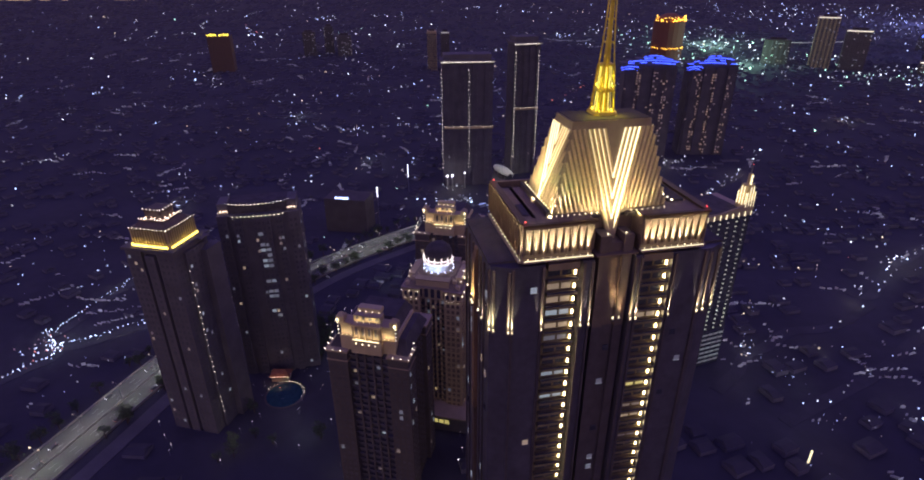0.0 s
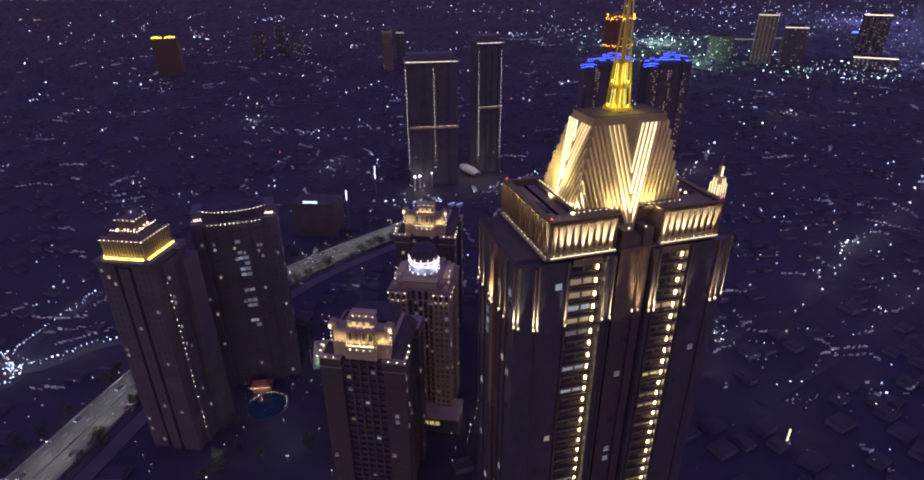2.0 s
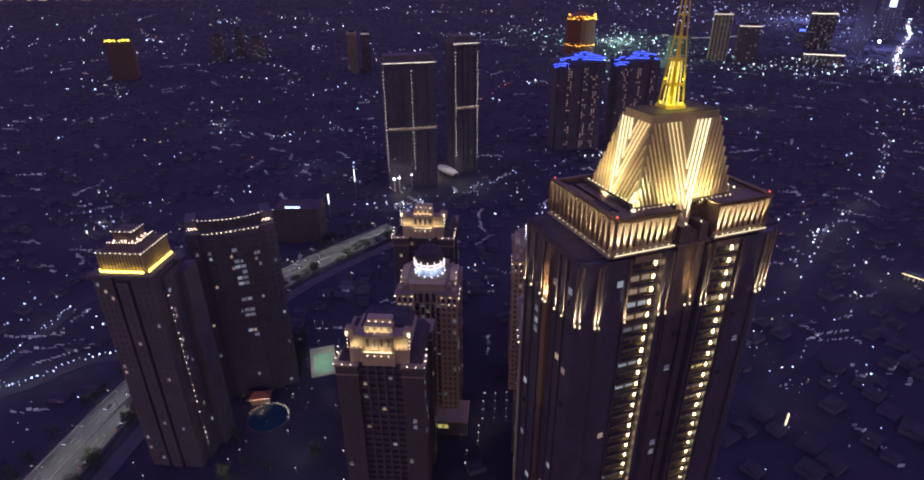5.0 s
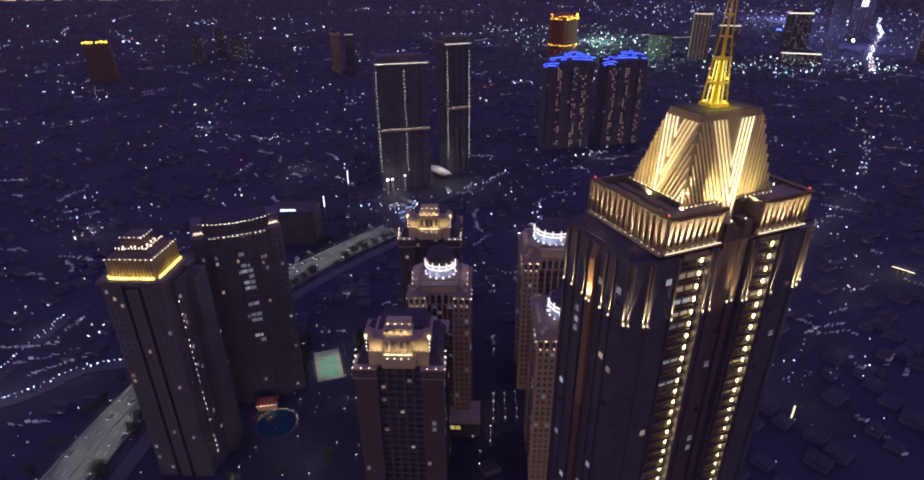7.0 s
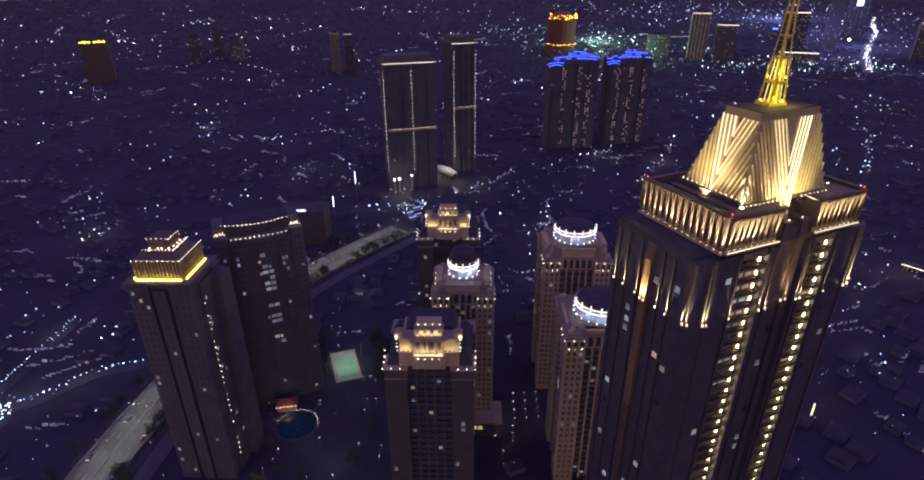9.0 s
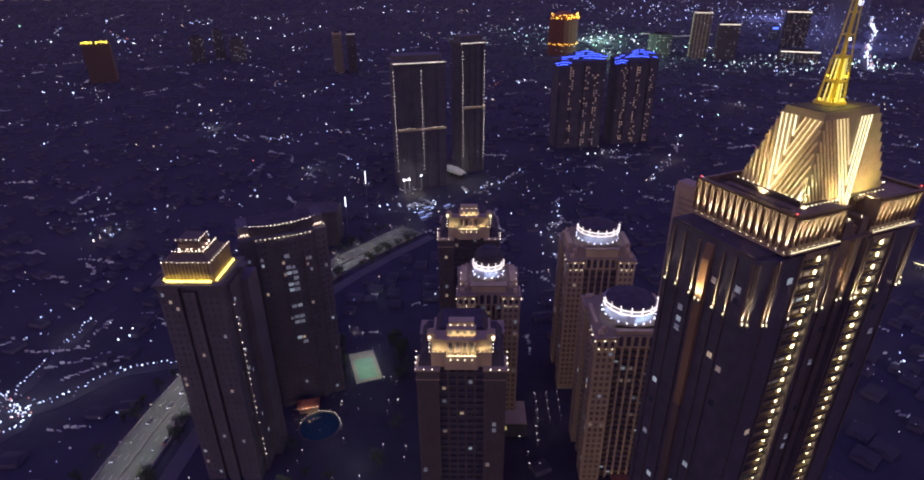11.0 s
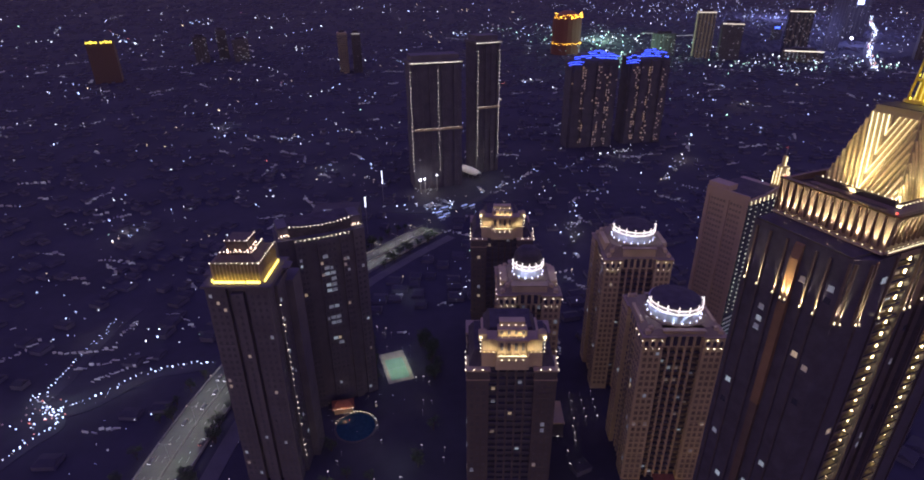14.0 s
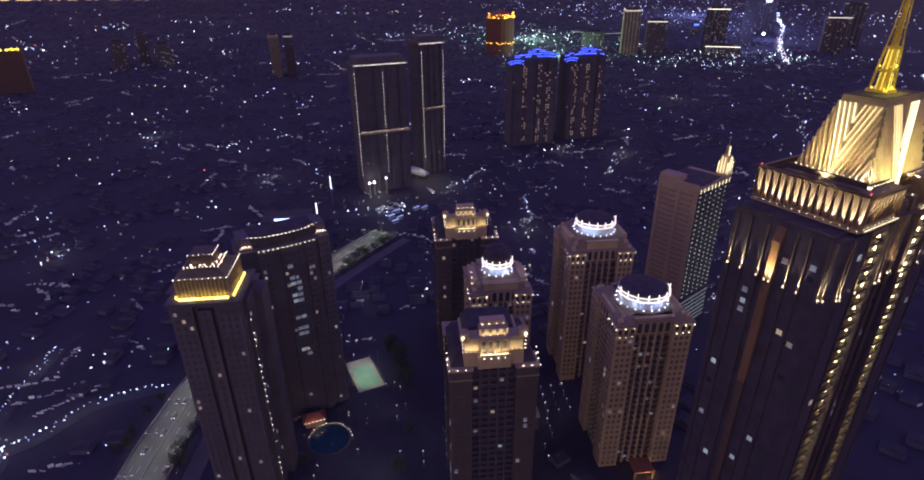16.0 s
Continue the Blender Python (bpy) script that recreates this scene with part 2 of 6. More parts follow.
def window_mesh(name, w, h, material):
    """A pane set in a thin surround; faces -y, its foot at the middle of the sill."""
    bm = boxes((-w / 2, w / 2, -0.06, 0.1, 0, h), (-w / 2 - 0.1, w / 2 + 0.1, -0.16, 0.1, -0.12, 0), (-0.04, 0.04, -0.1, 0.1, 0, h))
    return mesh_of(bm, name, material)


BULB = bulb_mesh("bulb", 0.25, G_WARMDOT)
BULB_S = bulb_mesh("small_bulb", 0.22, G_WARMDOT)
BULB_T = bulb_mesh("tiny_bulb", 0.16, G_WARMDOT)
BULB_RED = bulb_mesh("warning_bulb", 0.22, G_RED)
UP_WARM = lamp_mesh("uplight_warm", 0.14, 0.35, G_WARM)
UP_FIN = lamp_mesh("uplight_fin", 0.06, 0.35, G_WARM)
UP_PIER = lamp_mesh("uplight_pier", 0.15, 0.55, G_WARM)
UP_COLD = lamp_mesh("uplight_cold", 0.24, 0.7, G_BLUEW)


def window_sets(w, h, dark):
    return {"d": window_mesh("window", w, h, dark), "c": window_mesh("window", w, h, G_WIN_COOL), "w": window_mesh("window", w, h, G_WIN_WARM)}


def windows(parent, spots, meshes, lit=0.06, limit=170, rng=random):
    """Windows at (x, y, z, turn): the highest ones single pieces, the others joined."""
    spots = sorted(spots, key=lambda s: -s[2])
    rest = {"d": [], "c": [], "w": []}
    for i, (x, y, z, rz) in enumerate(spots):
        k = "d" if rng.random() > lit else ("c" if rng.random() < 0.6 else "w")
        if i < limit or (k != "d" and i < limit * 2):
            put("window", meshes[k], parent, x, y, z, rz)
        else:
            rest[k].append((x, y, z, rz))
    for k, ss in rest.items():
        if not ss:
            continue
        me = meshes[k]
        co = np.array([v.co for v in me.vertices])
        fs = [tuple(p.vertices) for p in me.polygons]
        vs, faces = [], []
        for x, y, z, rz in ss:
            c, s = math.cos(radians(rz)), math.sin(radians(rz))
            o = len(vs)
            vs += [(x + c * a - s * b, y + s * a + c * b, z + d) for a, b, d in co]
            faces += [tuple(i + o for i in f) for f in fs]
        m2 = bpy.data.meshes.new("window_rest")
        m2.from_pydata(vs, [], faces)
        m2.materials.append(me.materials[0])
        ob = new("window_rest", m2)
        ob.parent = parent
        tagged(ob, kind="stuff")


def scatter(name, label, category, mesh_pts, r_of, material, kind="stuff"):
    """Many small octahedral lamps joined in one mesh."""
    vs, fs = [], []
    for (x, y, z), r in zip(mesh_pts, r_of):
        o = len(vs)
        vs += [(x + r, y, z), (x - r, y, z), (x, y + r, z), (x, y - r, z), (x, y, z + r), (x, y, z - r)]
        fs += [(o + a, o + b, o + c) for a, b, c in ((0, 2, 4), (2, 1, 4), (1, 3, 4), (3, 0, 4), (2, 0, 5), (1, 2, 5), (3, 1, 5), (0, 3, 5))]
    me = bpy.data.meshes.new(name)
    me.from_pydata(vs, [], fs)
    me.materials.append(material)
    return tagged(new(name, me), label, category, kind=kind)


# ---- ground and horizon ----
bm = bmesh.new()
loft(bm, [circle(30000, -1.5, 64, 0, 500), circle(30000, 0, 64, 0, 500)])
ground = part("ground", bm, M_GROUND, None)
tagged(ground, "dark city ground reaching the hazy horizon", "ground", kind="structure")

# ---- the great tower with the lit pyramid crown ----
ST = 3.38
TOWER = thing("skyscraper", 29.9, 120.8, 0, 11.4, "dark glass skyscraper with glowing golden pyramid crown and spire", "skyscraper")
FV = -14.0     # front plane
# front is split into fields round the two balcony bays and the middle recess
for x0, x1 in ((-26.5 + 3.5, -15.6), (-7.2, -4.6), (4.9, 6.6), (13.9, 23.0)):
    part("glass_field", boxes((x0, x1, FV, -9.0, 0, 168)), M_GLASS, TOWER)
part("core_wall", boxes((-24, 24, -9.0, 13.5, 0, 167.9)), M_SPANDREL, TOWER)
for sx in (-1, 1):
    bm = bmesh.new()
    a, b = sx * 23.0, sx * 27.2
    loft(bm, [[(a, FV, z), (b, FV + 2.2, z), (b, 13.0, z), (a, 13.2, z)] for z in (0, 168)])
    part("side_wing", bm, M_GLASS, TOWER)
    # vertical piers on the side with lit feet caps
    for v in (-7.3, -4.0, 3.3, 7.9, 11.6):
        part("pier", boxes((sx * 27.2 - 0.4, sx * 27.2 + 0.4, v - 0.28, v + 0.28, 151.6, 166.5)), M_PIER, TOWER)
        # same pier below the uplights, its lack of light put into a darker material
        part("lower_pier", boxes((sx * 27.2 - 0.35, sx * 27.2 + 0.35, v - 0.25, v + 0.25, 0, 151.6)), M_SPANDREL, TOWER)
    for cx, cy in ((27.25, -11.6), (26.5, -12.35), (23.5, -13.85)):
        bm = bmesh.new()
        bar(bm, (sx * cx, cy, 151.6), (sx * cx, cy, 167.0), 0.6)
        part("pier", bm, M_PIER, TOWER)
    bm = bmesh.new()
    prof = [(sx * 25.5, 168.3), (sx * 27.6, 166.4), (sx * 28.2, 163), (sx * 28.2, 120), (sx * 25.5, 120)]
    vs0 = [[bm.verts.new((x, yy, z)) for x, z in prof] for yy in (-1.0, 1.2)]
    bm.faces.new(vs0[0]); bm.faces.new(vs0[1][::-1])
    for i in range(5):
        j = (i + 1) % 5
        bm.faces.new((vs0[0][i], vs0[1][i], vs0[1][j], vs0[0][j]))
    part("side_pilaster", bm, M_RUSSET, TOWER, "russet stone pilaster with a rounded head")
    # unlit length of the pilaster, dimmed by colour
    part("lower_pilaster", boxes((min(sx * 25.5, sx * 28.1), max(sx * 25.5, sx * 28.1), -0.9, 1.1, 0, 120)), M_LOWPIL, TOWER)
    part("shoulder_ledge", boxes((min(sx * 20, sx * 27.4), max(sx * 20, sx * 27.4), -11.5, 12.5, 168, 168.5)), M_ROOF, TOWER)
# front piers
for x in (-22.7, -16.0, -6.9, -4.9, 5.2, 6.5, 14.6, 21.8):
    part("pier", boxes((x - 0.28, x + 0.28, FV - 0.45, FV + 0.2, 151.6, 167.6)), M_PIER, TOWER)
    # unlit length, darkened by its material
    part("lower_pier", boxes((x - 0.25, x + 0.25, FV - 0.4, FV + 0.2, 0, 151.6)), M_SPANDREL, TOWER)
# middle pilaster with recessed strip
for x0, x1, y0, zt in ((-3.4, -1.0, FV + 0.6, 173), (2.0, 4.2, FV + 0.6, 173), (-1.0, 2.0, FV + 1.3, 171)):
    # below the uplights the pilaster's dimness is in the darker material
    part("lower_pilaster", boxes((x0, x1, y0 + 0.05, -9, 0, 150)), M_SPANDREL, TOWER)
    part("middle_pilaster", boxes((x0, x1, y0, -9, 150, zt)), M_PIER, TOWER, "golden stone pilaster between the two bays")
# storeys of the two balcony bays
slab = mesh_of(boxes((-3.5, 3.5, 0, 1.6, 0, 0.35), (-3.5, 3.5, 0, 0.16, 0.35, 0.6)), "balcony_slab", M_OLIVE)
rail = mesh_of(boxes((-3.4, 3.4, 0.05, 0.09, 0.6, 0.95), (-3.5, 3.5, 0.02, 0.12, 0.95, 1.02)), "balustrade", M_GLASSB)
backw = mesh_of(boxes((-3.5, 3.5, 1.5, 4.4, 0.35, 0.9), (-3.5, -3.0, 1.5, 4.4, 0.9, ST), (2.5, 3.5, 1.5, 4.4, 0.9, ST), (-0.2, 0.2, 1.5, 4.4, 0.9, ST), (-3.5, 3.5, 1.5, 4.4, 2.9, ST)), "balcony_back_wall", M_OLIVE)
pane_d = mesh_of(boxes((-3.0, 2.5, 1.75, 1.85, 0.9, 2.9)), "balcony_pane", M_GLASSB)
pane_w = mesh_of(boxes((-3.0, 2.5, 1.75, 1.85, 0.9, 2.9)), "balcony_pane", G_WIN_WARM)
pane_y = mesh_of(boxes((-3.0, 2.5, 1.75, 1.85, 0.9, 2.9)), "balcony_pane", G_WIN_YEL)
pane_c = mesh_of(boxes((-3.0, 2.5, 1.75, 1.85, 0.9, 2.9)), "balcony_pane", G_WIN_COOL)
sconce = mesh_of(boxes((-0.2, 0.2, -0.22, 0.0, 0.0, 0.9), (-0.24, 0.24, -0.2, 0.05, -0.1, 0.0)), "sconce", G_SCONCE)
rb = random.Random(5)
for xc, xs in ((-11.4, -8.3), (10.3, 13.2)):
    for k in range(48):
        z = 166.2 - ST * (k + 1) + 0.4
        bal = put("balcony", slab, TOWER, xc, FV + 0.1, z)
        put("balustrade", rail, bal, 0, 0, 0)
        wall = put("back_wall", backw, TOWER, xc, FV + 0.1, z)
        r = rb.random()
        pm = pane_d if r < 0.72 else (pane_w if r < 0.86 else (pane_c if r < 0.95 else pane_y))
        put("pane", pm, wall, 0, 0, 0)
        put("sconce", sconce, wall, xs - xc, 1.2, 1.3, label="glowing balcony sconce")
    part("bay_soffit", boxes((xc - 3.5, xc + 3.5, FV, -9, 166.4, 168)), M_CORNICE, TOWER)
# single lit windows on the dark glass
wm = {k: window_mesh("window", 1.4, 1.3, m) for k, m in (("c", G_WIN_COOL), ("y", G_WIN_WARM), ("d", M_GLASSB))}
for x, z, k in ((-18.0, 161.5, "c"), (-18.0, 118, "y"), (-17.8, 86, "c"), (1.0, 143, "d"), (0.4, 133, "c"), (0.4, 118, "d"), (0.4, 108, "c"), (17.0, 146, "d"), (16.5, 128, "d"), (0.4, 104.5, "c"), (19.5, 138, "c")):
    put("window", wm[k], TOWER, x, (FV - 0.05) if abs(x) > 5 else FV + 1.2, z)
for y, z, k in ((-9.2, 159, "c"), (-9.2, 156, "d"), (-2.6, 158, "y"), (-5.8, 139, "y"), (-9.0, 137, "y"), (5.5, 146, "c"), (5.5, 140, "c"), (9.5, 120, "c"), (-6, 103, "c"), (9.6, 113, "d"), (5.4, 142.6, "c"), (-9.2, 127, "d"), (9.7, 101, "c"), (-2.7, 93, "c"), (5.4, 88, "c")):
    put("window", wm[k], TOWER, -27.25, y, z, -90)
# cornice block with uplit fins
for x0, x1 in ((-20.4, -5.4), (5.9, 20.4)):
    bm = bmesh.new()
    xm = (x0 + x1) / 2
    hw = (x1 - x0) / 2
    loft(bm, [rect(hw, 11.0, 168.5, xm, -2.3), rect(hw + 0.1, 11.0, 170.3, xm, -2.3), rect(hw + 0.25, 11.5, 176.4, xm, -2.4), rect(hw + 0.25, 11.5, 177.0, xm, -2.4)])
    part("cornice_block", bm, M_CORNICE, TOWER, "brown stone cornice lit from below")
    part("lamp_ledge", boxes((x0 - 0.3, x1 + 0.3, -14.4, -13.0, 168.9, 169.3)), M_TRIM, TOWER)
    part("ledge_light", boxes((x0 - 0.1, x1 + 0.1, -14.34, -14.2, 169.3, 169.48)), G_TUBE, TOWER, "thin warm light line along the ledge")
    n = 9
    for i in range(n):
        x = x0 + 0.9 + (x1 - x0 - 1.8) * i / (n - 1)
        put("uplight", UP_FIN, TOWER, x, -13.62, 169.3)
    for i in range(n + 1):
        x = x0 + (x1 - x0) * i / n
        part("fin", boxes((x - 0.12, x + 0.12, -14.0, -13.2, 170.6, 176.3)), M_CORNICE, TOWER)
    part("coping", boxes((x0 - 0.5, x1 + 0.5, -14.35, -13.4, 177.0, 177.5)), M_BRONZE, TOWER)
part("cornice_core", boxes((-20.0, 20.0, -8.6, 13.0, 168.4, 175.6)), M_CORNICE, TOWER)
part("cornice_back", boxes((-20.4, 20.4, 12.6, 13.4, 168.5, 177.4)), M_CORNICE, TOWER)
part("roof_deck", boxes((-20.1, 20.1, -8.6, 13.0, 175.6, 175.9), (-20.1, -5.5, -13.2, -8.6, 175.6, 175.9), (6.0, 20.1, -13.2, -8.6, 175.6, 175.9)), M_DECK, TOWER)
for sx in (-1, 1):
    bm = bmesh.new()
    xa, xb = sorted((sx * 20.2, sx * 20.9))
    box(bm, xa, xb, -13.6, 13.2, 168.6, 177.2)
    part("side_cornice", bm, M_CORNICE, TOWER, "brown stone cornice lit from below")
    part("coping", boxes((min(sx * 19.7, sx * 21.2), max(sx * 19.7, sx * 21.2), -13.3, 13.4, 177.2, 177.6)), M_BRONZE, TOWER)
    part("lamp_ledge", boxes((min(sx * 20.9, sx * 21.6), max(sx * 20.9, sx * 21.6), -13.6, 13.2, 168.7, 169.1)), M_TRIM, TOWER)
    for i in range(14):
        y = -13.0 + 24.8 * i / 13
        if sx < 0:
            put("uplight", UP_FIN, TOWER, sx * 21.14, y, 169.1)
        part("fin", boxes((min(sx * 20.9, sx * 21.5), max(sx * 20.9, sx * 21.5), y + 0.95, y + 1.2, 170, 177)), M_CORNICE, TOWER)
for x, y in ((-20.3, -13.2), (20.3, -13.2), (-20.3, 12.8), (20.3, 12.8)):
    put("warning_light", BULB_RED, TOWER, x, y, 177.95, label="red warning light")
# rooftop plant: trench kerb, light strip, machine housings
part("plant_kerb", boxes((-17.6, -16.8, -9.5, 9.5, 175.9, 177.0), (-14.6, -13.9, -9.5, 9.5, 175.9, 178.2)), M_DECK, TOWER)
for bx in ((-19.3, -17.8, -8, -2, 175.9, 177.3), (-19.3, -17.9, 1, 7, 175.9, 176.9), (14.8, 18.5, -7, 6, 175.9, 177.6)):
    part("plant_housing", boxes(bx), M_ROOF, TOWER)
for i in range(10):
    put("deck_bulb", BULB_S, TOWER, -15.7, -8.5 + 1.8 * i, 176.3)
    if i < 6:
        put("deck_bulb", BULB_S, TOWER, 15.0, -8.0 + 1.8 * i, 177.9)
# uplights at the feet of the piers and beams that wash them
Q = 0.707
PIERFEET = [(-27.6, v, -1, 0) for v in (-7.3, -4.0, 3.3, 7.9, 11.6)] + [(27.6, -7.3, 1, 0)]
PIERFEET += [(-28.2, -0.5, -1, 0), (-28.2, 0.7, -1, 0)]
PIERFEET += [(s * x, y - 0.3, 0, -1) for s in (-1, 1) for x, y in ((27.25, -11.6), (26.5, -12.35), (23.5, -13.85))]
PIERFEET += [(x, -14.45, 0, -1) for x in (-22.7, -16.0, -6.9, -4.9, 5.2, 6.5, 14.6, 21.8)] + [(1.4, -13.4, 0, -1), (2.9, -13.4, 0, -1)]
bracket = mesh_of(boxes((-0.35, 0.35, -0.35, 0.35, -0.5, 0)), "bracket", M_SPANDREL)
for x, y, nx, ny in PIERFEET:
    br = put("bracket", bracket, TOWER, x + nx * 0.36, y + ny * 0.36, 152.0)
    put("uplight", UP_PIER, br, nx * 0.04 - nx * 0.12, ny * 0.04 - ny * 0.12, 0)


# the pyramid crown: four sloping faces, slats in nested Vs
CZ0, CZ1 = 176.2, 195.5
C0, C1 = (13.0, 8.6), (8.7, 4.7)


def half(i, z):
    t = (z - 177.0) / (CZ1 - 177.0)
    return C0[i] + (C1[i] - C0[i]) * t


def mid(z):
    """The crown leans: its top sits nearer to the front."""
    return -0.9 * (z - 177.0) / (CZ1 - 177.0)


bm = bmesh.new()
loft(bm, [rect(half(0, CZ0), half(1, CZ0), CZ0), rect(half(0, CZ1), half(1, CZ1), CZ1, 0, mid(CZ1))])
part("crown_wall", bm, M_CROWNWALL, TOWER, "sloping golden stone crown faces")
bm = bmesh.new()
loft(bm, [rect(C1[0] + 0.1, C1[1] + 0.1, CZ1, 0, -0.9), rect(C1[0] + 0.1, C1[1] + 0.1, CZ1 + 0.35, 0, -0.9)])
part("crown_coping", bm, M_CROWNWALL, TOWER)
part("crown_roof", boxes((-C1[0] + 0.3, C1[0] - 0.3, -C1[1] - 0.6, C1[1] - 1.2, CZ1 + 0.35, CZ1 + 0.5)), M_DECK, TOWER)


def on_face(face, s, z, out):
    """A place on a crown face: s along it, out of it."""
    if face == 0:
        return (s + 0.4, mid(z) - half(1, z) - out, z)
    if face == 1:
        return (-half(0, z) - out, mid(z) - s, z)
    if face == 2:
        return (s, mid(z) + half(1, z) + out, z)
    return (half(0, z) + out, mid(z) + s, z)


def crown_slats(face):
    wide = 0 if face in (0, 2) else 1
    top, reach = 194.3, (5.6 if wide == 0 else 4.6)
    foot = 170.8 if face == 0 else 177.2
    slope = reach / (top - foot)
    pitch = 1.05 if wide == 0 else 1.15
    for sgn in (-1, 1):
        k = 0
        while True:
            s_top = sgn * (reach - (3 - k) * pitch) if k < 4 else sgn * (reach + (k - 3) * pitch)
            k += 1
            # a line s = s_top - sgn * slope * (top - z)
            za, zb = top, (top - abs(s_top) / slope if k <= 4 else 177.3)
            zb = max(zb, foot if k <= 4 else 177.3)
            lim = lambda z: half(wide, z) - 0.1
            sl = lambda z: s_top - sgn * slope * (top - z)
            if abs(sl(za)) > lim(za):
                while za > zb and abs(sl(za)) > lim(za):
                    za -= 0.1
            if za - zb < 1.2 or k > 24:
                break
            name = "light_tube" if k <= 4 else "slat"
            bm = bmesh.new()
            if k <= 4:
                bar(bm, on_face(face, sl(za), za, 0.35), on_face(face, sl(zb), zb, 0.35), 0.22)
                part("light_tube", bm, G_TUBE if (sgn > 0) == (face != 1) else G_TUBEDIM, TOWER, "glowing warm white tube in the crown's V")
                bm = bmesh.new()
                bar(bm, on_face(face, sl(za) + 0.45, za, 0.15), on_face(face, sl(zb) + 0.45, zb, 0.15), 0.35, 0.4)
                part("slat", bm, M_GOLDSTONE, TOWER)
            else:
                bar(bm, on_face(face, sl(za), za, 0.16), on_face(face, sl(zb), zb, 0.16), 0.5, 0.4)
                part("slat", bm, M_GOLDSTONE, TOWER)
    if face == 0:   # foot of the V below the crown's base
        bm = bmesh.new()
        loft(bm, [[(-0.6 + 0.4, -10.4, 170.2), (0.6 + 0.4, -10.4, 170.2), (0.6 + 0.4, -8, 170.2), (-0.6 + 0.4, -8, 170.2)],
                  [(-2.4 + 0.4, -8.75, 177.2), (2.4 + 0.4, -8.75, 177.2), (2.4 + 0.4, -7, 177.2), (-2.4 + 0.4, -7, 177.2)]])
        part("v_foot", bm, M_GOLDSTONE, TOWER)


for face in range(4):
    crown_slats(face)
# flood lamps in a row along the crown's base
flood = lamp_mesh("crown_flood", 0.11, 0.3, G_WARM)
for i in range(20):
    x = -12.4 + 24.8 * i / 19
    if abs(x - 0.4) > 3.2:
        put("crown_flood", flood, TOWER, x, -9.75, 175.95 + 0.9)
for i in range(12):
    y = -8.0 + 16 * i / 11
    put("crown_flood", flood, TOWER, -13.75, y, 178.2)
    put("crown_flood", flood, TOWER, 14.3, y, 175.95 + 0.6)
for x0, x1 in ((-13.4, -2.8), (3.4, 13.4)):
    part("flood_kerb", boxes((x0, x1, -10.2, -9.3, 175.9, 176.8)), M_DECK, TOWER)


def strip_lamp(name, m, sx, sy, watts, col):
    d = bpy.data.lights.new(name, "AREA")
    d.spread = radians(155)
    d.shape, d.size, d.size_y, d.energy, d.color = "RECTANGLE", sx, sy, watts, col
    ob = new(name, d)
    ob.matrix_basis = m
    return ob


TM = pose(29.9, 120.8, 0, 0, 0, 11.4)
for a, b, w in (((-7.9, -11.2, 176.7), (-7.0, -6.6, 190), 10), ((8.2, -11.2, 176.7), (7.4, -6.6, 190), 10)):
    m = look(TM @ Vector(a), TM @ Vector(b))
    strip_lamp("crown_flood_light", m, w, 0.5, 6000, (1.0, 0.78, 0.42))
m = look(TM @ Vector((-16.0, 0, 177.6)), TM @ Vector((-10.4, 0, 189)))
strip_lamp("crown_flood_light", m @ pose(0, 0, 0, 0, 0, 90), 14, 0.5, 4600, (1.0, 0.78, 0.42))
m = look(TM @ Vector((15.4, 0, 177.3)), TM @ Vector((10.2, 0, 190)))
strip_lamp("crown_flood_light", m @ pose(0, 0, 0, 0, 0, 90), 14, 0.5, 4000, (1.0, 0.78, 0.42))


def spot(x, y, z, tx, ty, tz, watts, deg, col=(1.0, 0.77, 0.44), blend=1.0):
    d = bpy.data.lights.new("uplight_beam", "SPOT")
    d.energy, d.spot_size, d.spot_blend, d.shadow_soft_size, d.color = watts, radians(deg), blend, 0.06, col
    ob = new("uplight_beam", d)
    ob.matrix_basis = look(TM @ Vector((x, y, z)), TM @ Vector((tx, ty, tz)))


for x, y, nx, ny in PIERFEET:
    soft_one = x < -28 or 0 < x < 4
    spot(x + nx * 0.2, y + ny * 0.2, 152.7, x - nx * 0.3, y - ny * 0.3, 164, (50000 if x < 0 else 14000) if soft_one else 13000, 22 if soft_one else 8, (1.0, 0.66, 0.30) if soft_one else (1.0, 0.84, 0.56), 0.6)
    spot(x + nx * 0.24, y + ny * 0.24, 152.75, x - nx * 0.06, y - ny * 0.06, 155, 900 if soft_one else 6000, 34, (1.0, 0.84, 0.56), 0.6)
for x0, x1 in ((-20.4, -5.4), (5.9, 20.4)):
    for i in range(9):
        x = x0 + 0.9 + (x1 - x0 - 1.8) * i / 8
        spot(x, -13.58, 169.85, x, -13.72, 175, 30000, 19, (1.0, 0.83, 0.53), 0.7)
for i in range(14):
    y = -13.0 + 24.8 * i / 13
    spot(-21.16, y, 169.65, -20.90, y, 175, 30000, 19, (1.0, 0.83, 0.53), 0.7)
spot(-13.9, -9.9, 177.4, -11.6, -7.4, 180.0, 9000, 80, (1.0, 0.86, 0.58))
put("corner_flood", lamp_mesh("corner_flood", 0.45, 0.7, G_WARM), TOWER, -13.9, -9.9, 176.6, label="bright flood lamp at the crown's corner")
spot(14.6, -9.9, 177.3, 11.2, -7.0, 184, 5000, 60)
